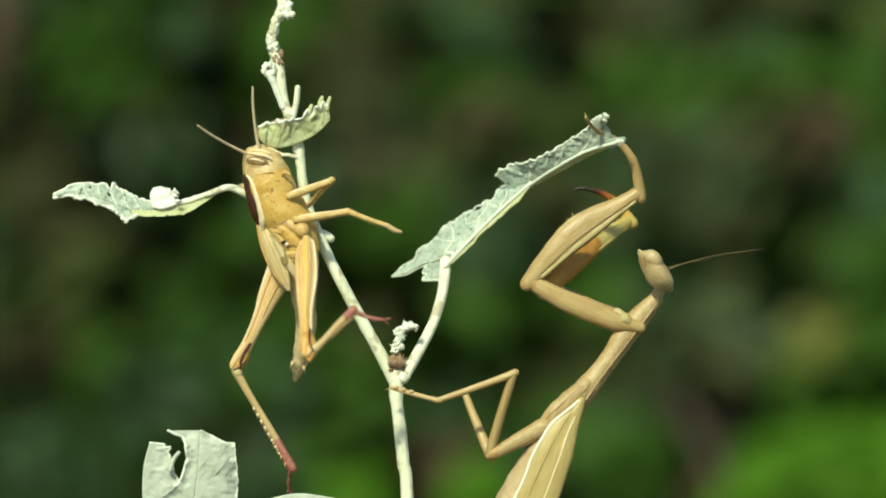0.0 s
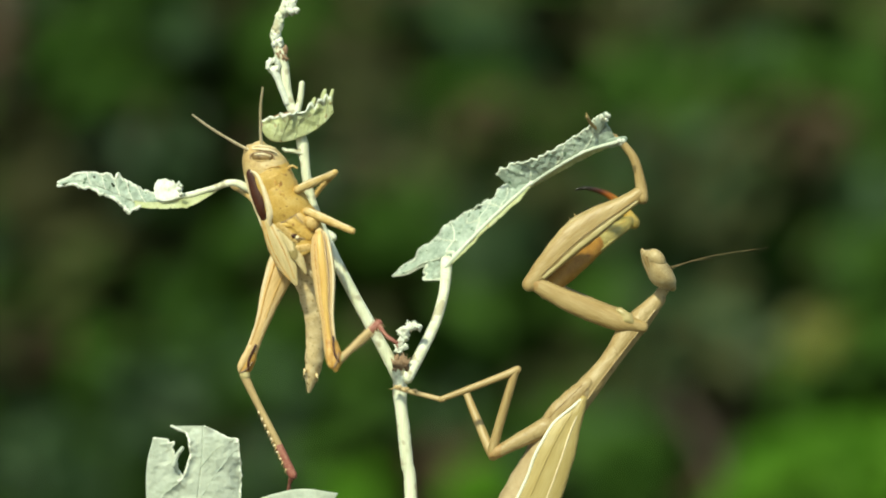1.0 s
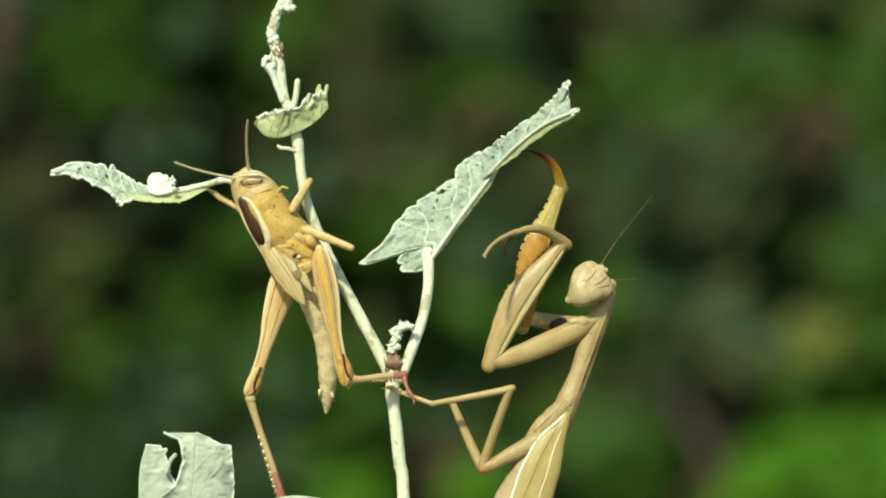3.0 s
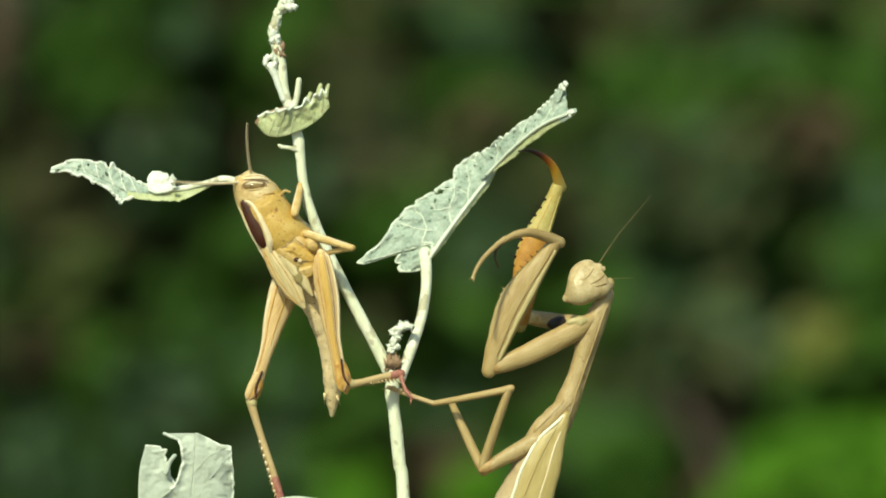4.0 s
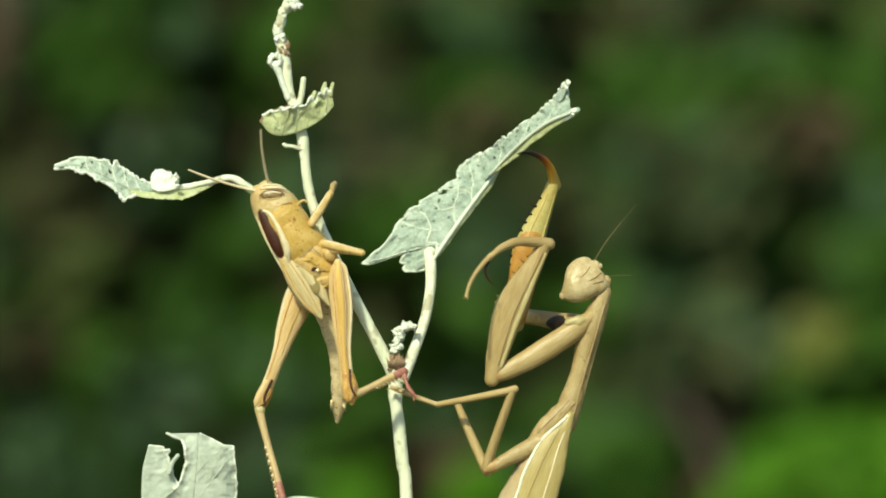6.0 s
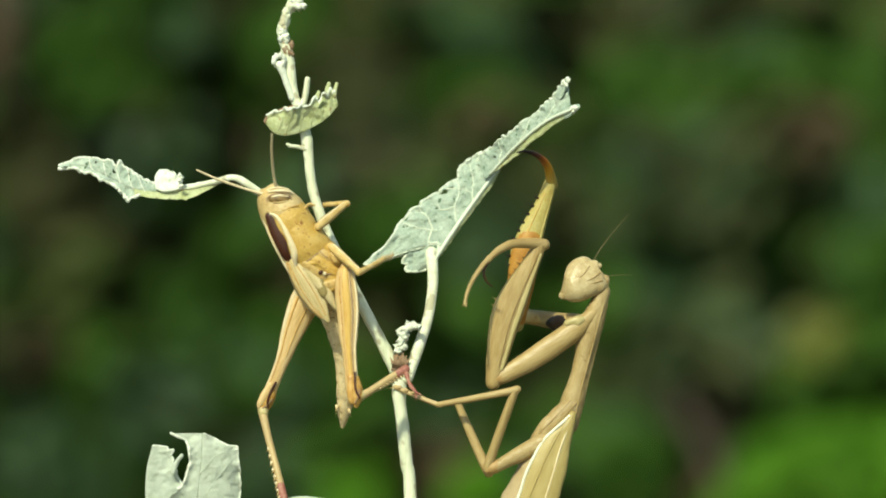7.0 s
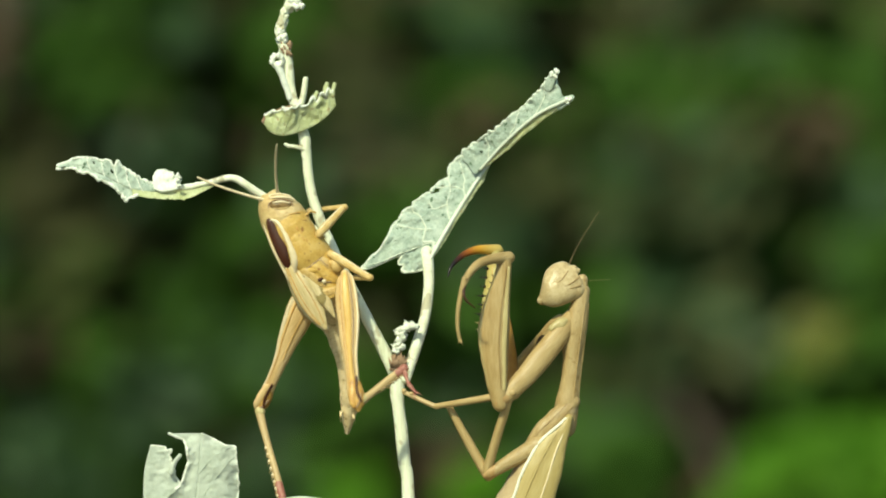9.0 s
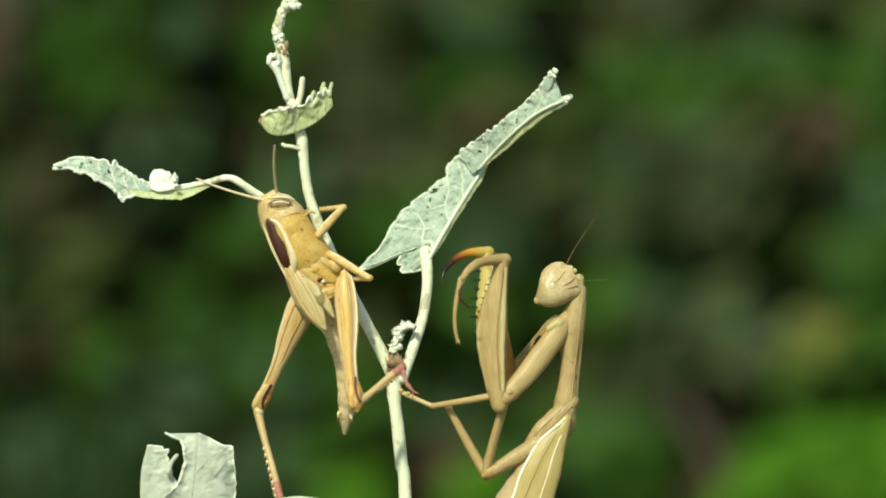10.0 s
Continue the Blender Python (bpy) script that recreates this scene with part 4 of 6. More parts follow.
    for x, z, a in ((72, 4, 2.6), (80, 8, 2.2), (92, 6, 2.8), (98, 10, 1.8)):
        part("dark_mark", blob(bmesh.new(), x, cheek(x, z) + 0.6, z, a * 1.8, 1.6, a * 0.9, 0.9, x), KNEE, pronotum)
    tho = hull([(126, 2, 42, 36), (150, 4, 46, 38), (180, 6, 44, 36), (208, 10, 34, 32)], 24, 22, 0.06, 6, round_ends=False)
    thorax = part("thorax", tho, OCHRE, g)
    def flank(x, z):
        c, h, d = (np.interp(x, [126, 150, 180, 208], v) for v in ([2, 4, 6, 10], [42, 46, 44, 34], [36, 38, 36, 32]))
        return -d * math.sqrt(max(1 - ((z - c) / h) ** 2, 0.02))

    for run, width, mt in (([(134, -24), (148, -14), (166, -6), (184, 4)], 7, TAN), ([(136, -4), (152, 8), (172, 18), (188, 30)], 8, OCHRE),
                           ([(132, 14), (148, 26), (164, 36)], 8, TAN), ([(156, -30), (174, -22), (196, -8)], 6, TAN), ([(190, -14), (196, 6), (198, 24)], 7, TAN),
                           ([(142, -14), (150, -2), (154, 10)], 4, OCHRE)):
        part("plate", plate(flank, run, width, 2.2), mt, thorax)
    part("leg_root", blob(bmesh.new(), 160, -27, 38, 16, 14, 14, 0.25, 3), TAN, thorax)
    part("spiracle", blob(bmesh.new(), 170, -38, 2, 4, 3.5, 5.5, 0.3, 2), BROWN, thorax, "dark breathing hole")
    # bright highlight beside the breathing hole, painted as a cream blob
    part("spiracle_glint", blob(bmesh.new(), 175, -38.5, 6, 3.6, 3, 4, 0.3, 3), CREAM, thorax)
    # thin brown cords draw the shadow lines between the body parts
    for run in ([(137, -30), (141, -6), (136, 18), (132, 36)], [(150, -24), (164, -6), (178, 10), (184, 26)], [(134, 16), (150, 22), (166, 34)]):
        part("shadow_line", cord([(x, z, flank(x, z) - 0.4) for x, z in run], 1.3, 1.0, 22, 6), RUSTY, thorax, "brown line painted for the shadow between body parts")
    o["thorax"] = thorax
    for y, s in ((-22, -1), (22, 1)):
        w = hull([(118, -35, 9, 8, y), (150, -33, 16, 9, y * 1.1), (182, -31, 20, 8, y * 1.1), (214, -29, 17, 7, y), (236, -28, 10, 5, y), (250, -27, 4, 3, y)], 40, 16, 0.06, 7)
        wing = part("wing", w, WING, g, "short tan wing case")
        for k in range(7):
            v = -0.86 + 0.28 * k
            h = math.sqrt(1 - v * v)
            part("wing_vein", cord([(126, -35 + 10 * v, y + s * 7.8 * h), (150, -33 + 16 * v, y * 1.1 + s * 9 * h), (182, -31 + 20 * v, y * 1.1 + s * 8 * h), (214, -29 + 17 * v, y + s * 7 * h), (240, -28 + 8 * v, y + s * 4.6 * h)],
                                   1.6 if k == 1 else 1.1, 0.8, 30, 6), KNEE if k in (0, 1) else KNEE if k == 4 else WING, wing)
        if y < 0:
            part("wing_fold", plate(lambda x, z: -31 - 3 * math.cos((z + 6) * 0.1), [(150, -4), (172, -7), (192, -9), (210, -13)], 9, 1.5), MEMBRANE, wing, "olive-brown wing membrane")
        under = hull([(140, -18, 6, 5, y * 1.25), (170, -12, 10, 6, y * 1.35), (205, -6, 10, 5, y * 1.3), (238, -4, 3, 3, y * 1.1)], 24, 12, 0.06, 17)
        part("hind_wing", under, WING, wing)
        o.setdefault("wings", []).append(wing)
    ab = hull([(0, 0, 32, 30), (60, 6, 28, 27), (97, 3, 24, 24), (125, 8, 21, 22), (152, 12, 19, 20), (184, 14, 18, 18), (215, 12, 17, 17), (246, 8, 16, 15), (270, 4, 13, 12), (292, 0, 6, 6)], 60, 20, 0.14, 8, 0.02)
    abdomen = part("abdomen", ab, PALE, g, "pale speckled ringed abdomen")
    part("tail_valve", spike(spike(hull([(268, 3, 11, 10), (286, 0, 8.5, 8), (302, -3, 4, 4)], 16, 12, 0.25, 6), (256, -12, -8), (278, -16, -13), 3), (266, -10, 12), (284, -12, 15), 3), PALE, abdomen)
    o["abdomen"] = abdomen
    for name, y in (("near", -1), ("far", 1)):
        if y > 0:
            body = [(-4, -6, 14, 9), (18, -9, 23, 12), (50, -10, 27, 14), (74, -9.5, 25.5, 13.5), (113, -8, 20, 11), (156, -3.5, 13.5, 9), (190, -1.5, 11, 8), (222, 0, 11.5, 8.5), (240, 1, 13, 9)]
        else:
            body = [(16, 0, 8, 8), (26, 0, 15, 11), (60, -1, 20, 14), (100, -1, 19.5, 13), (140, -3.5, 16, 10.5), (166, -4, 12.5, 9), (200, -4, 11.5, 8), (225, -4, 11.5, 8.5), (240, -3, 12, 9)]
        f = part("hind_femur", hull(body, 54, 20, 0.03, 9), FEMUR, g, "stout tan hind thigh with ridges")
        long = [r for r in body if r[0] > 0]
        if y > 0:
            part("upper_band", band(long, -0.80, 0.15), CREAM, f, "pale cream band")
            part("ridge", band(long, -0.50, 0.07), KNEE, f, "thin brown ridge")
            part("ridge", band(long[:-3], 0.30, 0.03), AMBER_SHELL, f)
        else:
            part("middle_band", band(long[:-1], -0.04, 0.34), AMBER_SHELL, f, "orange-ochre band")
            part("ridge", band(long, -0.58, 0.055), KNEE, f, "thin brown ridge")
            part("ridge", band(long, 0.44, 0.06), RUSTY, f, "dark brown ridge")
            part("upper_band", band(long, 0.82, 0.12), CREAM, f, "pale cream band")
        kn = hull([(218, 0, 11, 8.8), (232, 0, 13.5, 10), (246, 1, 13.5, 10), (257, 1, 9, 8), (262, 1, 5, 5)], 20, 16, 0.14, 10)
        part("knee", kn, KNEE, f, "orange-brown knee")
        part("knee_plate", hull([(214, -4, 6, 3, -8), (232, -5.5, 7, 3.4, -8.4), (250, -7, 6, 3, -7.6), (258, -6, 3, 2.6, -6)], 18, 12, 0.1, 5), FEMUR if y > 0 else KNEE, f, "knee plate")
        part("knee_line", cord([(206, 3, -8.4), (224, 2, -9.8), (240, 3.5, -10.4), (250, 8, -9.4)], 2.4, 2.2, 18, 6), BROWN, f, "dark brown knee crescent")
        part("knee_line", cord([(236, 9, -8.2), (250, 5, -9.6), (259, -1, -8)], 1.8, 1.6, 14, 6), RUSTY, f)
        q = 1.0 if y > 0 else 0.52
        ti = hull([(-6, 0, 8, 8), (12, -3, 8, 7.5), (60 * q, -3, 6.4, 6), (140 * q, 0, 6.4, 6), (196 * q, 0, 7.2, 7), (204 * q, 0, 7, 7)], 36, 12)
        for k in range(9):
            x = (78 + k * 14) * q
            spike(ti, (x, y * -3, -5), (x + 9, y * -5, -13), 2.2)
            spike(ti, (x + 5, y * 3, -5), (x + 14, y * 5, -12), 2.0)
        bulb = blob(bmesh.new(), 10, 0, -2, 11, 9, 10, 0.15, 3)
        t = part("hind_tibia", ti, TIBIA, g, "thin spiny hind shank turning red at the end")
        part("shank_head", bulb, STRAW_PALE, t, "pale yellow shank joint")
        rd = hull([(206 * q - 56, 0, 7.2, 6.8), (206 * q - 30, 0, 7.6, 7.2), (206 * q, 0, 8.2, 7.8)] if y > 0 else [(88, 0, 7.2, 7), (96, 0, 7.6, 7.4), (106, 0, 8, 7.8)], 16, 12, 0.05, 12)
        part("red_shank", rd, RED, t, "red end of the shank")
        wh = bmesh.new()
        for k in range(8):
            x = (80 + k * 13) * q
            blob(wh, x, y * -3, -7, 3.4, 3, 3, 0.2, k, 1)
        part("pale_spines", wh, CREAM, t)
        ta = hull([(0, 0, 4.2, 4.2), (14, -1, 4.2, 4), (24, -2, 2.8, 2.8), (38, -1, 3.6, 3.4), (56, 4, 2.2, 2.2)], 30, 10, 0.2, 11)
        spike(ta, (56, 0, 4), (68, 0, 14), 2.4)
        spike(ta, (56, 3, 2), (70, 4, -3), 2.4)
        r = part("hind_tarsus", ta, RED, g, "reddish clawed foot")
        o["hind_" + name] = (f, t, r)
    for name, lf, lt in (("mid", 88, 74), ("front", 74, 62), ("front_far", 62, 52)):
        fe = hull([(-4, 0, 7, 7), (20, 0, 8, 7.5), (lf * 0.7, 0, 6.6, 6.4), (lf, 0, 6.4, 6)], 22, 12, 0.05, 13)
        f = part("leg_femur", fe, TAN, g, "thin tan leg")
        part("pale_edge", cord([(2, 5, -4.5), (lf * 0.5, 5, -4.5), (lf * 0.95, 4.2, -4)], 1.6, 1.3, 14, 6), CREAM, f)
        ti = hull([(-3, 0, 6, 6), (lt * 0.5, -1, 4.6, 4.6), (lt, 0, 4.4, 4.4)], 18, 10, 0.05, 14)
        for k in range(3):
            spike(ti, (lt * 0.5 + k * 9, 0, -3), (lt * 0.5 + k * 9 + 8, 0, -9), 1.6)
        t = part("leg_tibia", ti, TAN, g)
        ft = hull([(lt - 2, 0, 5, 5), (lt + 12, -3, 5, 5), (lt + 24, -2, 3, 3)], 14, 10, 0.15, 15)
        part("foot", ft, TIBIA, t)
        o[name] = (f, t)
    for name, l in (("antenna_left", 130), ("antenna_up", 118)):
        an = hull([(-6, 0, 3.0, 3.0), (l * 0.3, 3, 2.4, 2.4), (l * 0.7, 3, 2.1, 2.1), (l, 0, 1.5, 1.5)], 40, 8, rings=0.1)
        o[name] = part("antenna", an, HAIR_TAN, g, "tan segmented antenna")
    return o


# ---------------------------------------------------------------- the mantis
def build_mantis():
    m = thing("praying_mantis", "straw-brown praying mantis gripping the weed with its legs", "mantis")
    o = {"root": m}
    pn = hull([(-16, 4, 20, 19), (4, 5, 21.5, 19), (32, 5, 20.5, 18), (60, 4, 17.5, 16), (100, 4.5, 17.5, 16), (140, 7.5, 21, 18), (172, 6.5, 20.5, 18), (202, 4, 16.5, 15), (226, 2, 12.5, 12)], 60, 24, 0.06, 1)
    pron = part("pronotum", pn, STRAW, m, "long straw-coloured neck shield")
    part("keel", cord([(-6, -6, -17), (60, -4, -14.5), (140, -4, -16.5), (205, -4, -13.5)], 1.6, 1.2, 30, 8), STRAW, pron)
    part("rim", cord([(-12, -14, -5), (32, -13.5, -5), (60, -12, -5), (100, -11.5, -5), (145, -11.5, -5), (205, -10.5, -4)], 1.8, 1.6, 40, 8), STRAW, pron)
    tooth = bmesh.new()
    for k in range(9):
        spike(tooth, (150 + k * 8, -4, 22 - k * 0.9), (152 + k * 8, -5, 27 - k * 0.9), 2)
    part("fine_teeth", tooth, STRAW_LEG, pron)
    part("neck", hull([(210, 2, 12, 11), (228, 4, 11, 10), (246, 6, 10, 9)], 14, 14, 0.1, 2), STRAW, pron)
    o["pronotum"] = pron
    # head: x from the crown to the mouth, z from eye to eye
    hd = hull([(-26, -4, 5, 3), (-23, -5, 14, 6), (-16, -4, 26, 10), (-7, -3, 34, 13), (7, -2, 37, 17, -1), (20, 1, 34, 20, -2), (32, 3, 29, 20, -3), (42, 3, 23, 17, -2), (51, 2, 15, 12, 0), (56, 1, 8, 7, 0)], 50, 32, 0.04, 3)
    head = part("head", hd, HEAD, m, "triangular cream head with bulging eyes")
    for s in (-1, 1):
        e = blob(bmesh.new(), -1, 4, s * 21, 20, 14, 17.5, 0, 0, 3)
        part("eye", e, HEAD, head, "smooth cream bulging eye")
    for run in ([(-20, 8, -8), (-8, 10, -13), (8, 8, -17.5), (16, 0, -20.5)], [(-15, 22, -8), (-4, 19, -12), (10, 14, -17), (18, 10, -19.5)], [(-12, -12, -10.5), (2, -6, -16), (14, -4, -20)]):
        part("face_line", cord(run, 1.3, 0.7, 24, 6), STRAW_DARK, head)
    part("mouthparts", hull([(42, 2, 15, 14), (50, 1, 12, 11), (56, 1, 8, 7)], 16, 14, 0.25, 4), STRAW, head)
    part("face_shield", blob(bmesh.new(), 24, -17, 1, 13, 6, 14, 0.15, 7, 3), HEAD, head)
    o["head"] = head
    for k, l in enumerate((195, 110)):
        an = hull([(10, 0, 0.8, 0.8), (l * 0.5, 5, 0.45, 0.45), (l, 0, 0.25, 0.25)], 40, 6)
        o["antenna" + str(k)] = part("antenna", an, HAIR, m, "hair-thin antenna")
    # hind body: x from the hinge down to the tail, z to the back
    ab = hull([(-14, -6, 17, 20), (20, -14, 24, 24), (60, -19, 31, 30), (112, -14, 37, 36), (185, -10, 47, 42), (280, -6, 54, 48), (400, 0, 42, 40), (480, 8, 16, 18)], 50, 20, 0.03, 5, 0.025)
    abd = part("abdomen", ab, ABDOMEN, m, "beige hind body")
    for y in (-1, 1):
        tg = hull([(0, 0, 8, 9, y * 18), (20, 0, 13, 10, y * 23), (60, -5, 26, 10, y * 30), (100, -3, 33, 11, y * 36), (135, -1, 36, 11, y * 39), (171, 3, 37, 11, y * 42), (280, 8, 41, 11, y * 48), (400, 8, 34, 10, y * 42), (500, 8, 14, 6, y * 28)], 60, 22, 0.03, 6)
        t = part("forewing", tg, TEGMEN, abd, "straw-yellow folded forewing with pale edge")
        part("wing_edge", cord([(2, -4, y * 24), (20, -12, y * 30), (58, -29, y * 33), (97, -34, y * 39), (130, -35, y * 43), (172, -31, y * 46), (300, -30, y * 52), (440, -16, y * 44)], 3.0, 2.8, 60, 8), WHITE, t, "white wing edge")
        for za, zb, zc in ((-12, -14, -12), (3, 10, 16)):
            part("wing_vein", cord([(6, za * 0.4, y * 27), (60, za, y * 39.6), (120, zb, y * 47.4), (200, zc, y * 53), (330, zc, y * 58.6), (440, zc * 0.5, y * 48)], 1.9, 1.5, 40, 8), CREAM if za == 3 else TEGMEN, t)
    part("side_plate", hull([(-30, -4, 13, 13, -4), (-4, -12, 18, 15, -8), (26, -24, 19, 15, -12), (54, -35, 16, 14, -12), (80, -40, 11, 11, -10)], 40, 18, 0.10, 3), STRAW, abd, "straw-coloured thorax side")
    for dz in (-7, 4):
        part("seam", cord([(-22, -6 + dz, -18), (0, -14 + dz, -22.5), (28, -25 + dz, -26), (56, -36 + dz * 0.8, -25)], 1.4, 1.1, 26, 6), STRAW_DARK, abd)
    o["abdomen"] = abd
    for name, y in (("near", -1), ("far", 1)):
        cx = hull([(-40, -6, 10, 9), (-20, -3, 14, 12), (6, 1, 19, 14.5), (60, 4, 20, 14), (100, 5, 18.5, 13), (140, 3, 16, 12), (162, 0, 14, 11), (174, -2, 10, 9)] if y < 0 else
                  [(-10, 0, 15, 12), (10, 0, 17, 13), (60, 1, 15.5, 12), (120, 0, 13.5, 11), (160, 0, 14, 11), (174, 0, 12, 10)], 44, 20, 0.04, 7)
        c = part("coxa", cx, STRAW_LEG, m, "straw-coloured upper foreleg")
        if y > 0:
            part("coxa_edge", cord([(0, 12.5, 6), (60, 11.5, 7), (165, 10.5, 6)], 2.6, 2.2, 24, 8), RUST, c)
        else:
            part("elbow", hull([(152, 1, 14.6, 11.8), (166, -1, 13.6, 11.4), (177, -2, 8, 8)], 18, 16, 0.12, 5), JOINT, c, "orange-brown elbow")
            part("shoulder", hull([(-16, -6, 9, 9, -4), (-4, -10, 10, 10, -6), (10, -14, 7, 7, -5)], 16, 14, 0.4, 3), STRAW_PALE, c, "pale lumpy shoulder joint")
        if y < 0:
            teeth = bmesh.new()
            for k in range(14):
                spike(teeth, (18 + k * 10.5, -3 + k % 2, -11), (20 + k * 10.5, -5, -14.5 - k % 2), 1.6)
            part("fine_teeth", teeth, STRAW_LEG, c)
        if y > 0:
            part("eye_spot", blob(bmesh.new(), 44, -7, 4, 31, 8, 15, 0.15, 4, 3), BLACK, c, "black oval spot on the inner face")
            part("inner_face", blob(bmesh.new(), 112, -7, 2, 40, 6, 11, 0.1, 5, 3), TAN, c)
        w = 1.0 if y < 0 else 0.94
        thigh = [(-8, 3, 13 * w, 11), (20, 8, 17 * w, 13), (50, 12, 21 * w, 15), (85, 16, 25 * w, 15), (115, 17.5, 27.5 * w, 15), (145, 15.5, 26 * w, 14), (175, 11.5, 21.5 * w, 13), (205, 6.5, 16.5 * w, 12), (232, 3, 13.5 * w, 11), (248, 2, 12 * w, 10)]
        fm = hull(thigh, 60, 24, 0.04, 8)
        f = part("femur", fm, STRAW_LEG if y < 0 else AMBER, m, "thick spiny grasping thigh" if y < 0 else "amber grasping thigh with black spines")
        inner = [r for r in thigh if 0 < r[0] < 240]
        # lighter and darker bands paint how the light falls on the thigh's facets
        for at, half, mat in ((-0.34, 0.05, STRAW_DARK), (-0.66, 0.20, STRAW_PALE), (0.88, 0.05, STRAW_PALE)) if y < 0 else ((-0.75, 0.10, AMBER), (0.30, 0.05, AMBER_SHELL)):
            part("facet_tone", band(inner, at, half, -1, 1.3), mat, f)
        if y > 0:
            # rust of the inner side, with the shade there mixed into its colour
            part("shaded_rust_side", hull([(2, 5, 15, 11, -3), (60, 12, 23.5, 14, -3), (115, 16, 26.5, 14, -3), (150, 14, 22, 12, -3), (172, 12, 12, 8, -3)], 30, 16, 0.04, 9), AMBER_RUST, f, "rust-orange inner side, its shade put into the colour")
        if y < 0:
            part("inner_face", hull([(10, 6, 12, 6, 9), (70, 14, 19, 7, 11), (120, 17, 22, 7, 11), (160, 12, 17, 6, 10), (215, 4, 9, 5, 8)], 28, 14, 0.04, 9), RUST, f, "rust-brown inner face")
        for k in range(9):
            x = 92 + k * 16 if y > 0 else 120 + k * 12
            top = np.interp(x, [85, 115, 145, 175, 205, 232], [40, 44, 40.5, 32, 22, 15.5]) * w
            part("spine", spike(bmesh.new(), (x, y * -4, top - 3), (x + 3, y * -9, top + (16 if k % 2 else 11) * (1 if y > 0 else 0.6)), 3.4 if y > 0 else 2.6), BLACK if y > 0 or k > 1 else STRAW_LEG, f)
        tb = hull([(-8, 1, 11, 10), (12, -6, 10, 9), (46, -14, 8.4, 8), (66, -15, 7.6, 7), (90, -10, 6.6, 6), (106, -3, 5, 5), (116, 4, 3.2, 3.2)], 34, 14, 0.04, 10)
        if y < 0:
            t = part("tibia", tb, STRAW_LEG, m, "curved straw-coloured grasping shank")
            part("claw", hull([(98, -5, 4, 4, 2), (114, 5, 3.4, 3.4, 3), (125, 17, 2.6, 2.6, 4), (127, 31, 2.0, 2.0, 4), (118, 48, 1.0, 1.0, 4)], 30, 10), BROWN, t, "dark hooked shank claw")
            ta = hull([(-6, 0, 4.4, 4.4), (22, -4, 4.0, 4.0), (52, -6, 3.4, 3.4), (80, -4, 3.0, 3.0), (104, 2, 2.4, 2.4)], 44, 10, 0.08, 11, 0.16)
            spike(ta, (100, 0, 3), (112, -3, 8), 2)
            spike(ta, (100, 0, 3), (110, 4, -2), 2)
            s = part("tarsus", ta, STRAW_LEG, m, "thin jointed foot")
        else:
            tb.free()
            tb = hull([(-6, 1, 11, 9), (12, -6, 9.5, 8), (36, -14, 7.6, 7), (64, -15.5, 5.6, 5.4), (90, -9, 4.2, 4), (106, -1, 2.8, 2.8), (116, 10, 1.2, 1.2)], 36, 14, 0.03, 12)
            t = part("tibia", tb, AMBER_CLAW, m, "orange hooked claw with dark point")
            s = None
        o["fore_" + name] = (c, f, t, s)
    base = hull([(-10, 0, 17, 15), (20, 0, 15, 13), (60, 0, 12, 11), (88, 0, 10, 10)], 22, 14, 0.06, 13)
    o["mid_base"] = part("leg_base", base, STRAW, m, "stout middle leg base")
    part("knee", hull([(76, 0, 11, 10.6), (88, 0, 10.8, 10.6), (97, 0, 6, 6)], 16, 14, 0.12, 6), JOINT, o["mid_base"], "orange-brown knee")
    for name, l, r0, r1 in (("mid_femur", 152, 9, 7), ("mid_tibia", 142, 7, 5), ("mid_second", 134, 9.5, 6), ("mid_foot", 86, 4.6, 4)):
        sg = hull([(-3, 0, r0, r0 * 0.9), (l * 0.15, 1, r0 * 0.95, r0 * 0.85), (l * 0.6, 1, (r0 + r1) / 2, (r0 + r1) / 2.2), (l, 0, r1, r1 * 0.9)], 30, 12, 0.04, l)
        if name == "mid_foot":
            for k in range(3):
                blob(sg, 50 + k * 14, -2, -2, 5, 4.5, 4, 0.3, k, 2)
            spike(sg, (84, 0, 0), (98, -4, 8), 2.4)
        o[name] = part("foot" if name == "mid_foot" else "leg_segment", sg, STRAW_LEG if name != "mid_foot" else TIBIA, m, "thin straw-coloured leg segment")
    return o


PLANT = build_plant()
HOPPER = build_grasshopper()
MANTIS = build_mantis()


# ---------------------------------------------------------------- what moves
def track(*rows):
    """A smooth course through rows of (seconds, values ...), level at its turning points."""
    ts = [r[0] for r in rows]
    vs = [np.array(r[1:], float) for r in rows]
    slopes = []
    for i in range(len(rows)):
        if i in (0, len(rows) - 1):
            slopes.append(np.zeros_like(vs[0]))
            continue
        a = (vs[i] - vs[i - 1]) / (ts[i] - ts[i - 1])
        b = (vs[i + 1] - vs[i]) / (ts[i + 1] - ts[i])
        slopes.append(np.where(a * b > 0, 2 * a * b / np.where(a + b == 0, 1, a + b), 0))

    def at(t):
        if t <= ts[0]:
            return vs[0]
        for i in range(len(ts) - 1):
            if t <= ts[i + 1]:
                h = ts[i + 1] - ts[i]
                f = (t - ts[i]) / h
                return ((2 * f ** 3 - 3 * f * f + 1) * vs[i] + (f ** 3 - 2 * f * f + f) * h * slopes[i]
                        + (3 * f * f - 2 * f ** 3) * vs[i + 1] + (f ** 3 - f * f) * h * slopes[i + 1])
        return vs[-1]
    return at


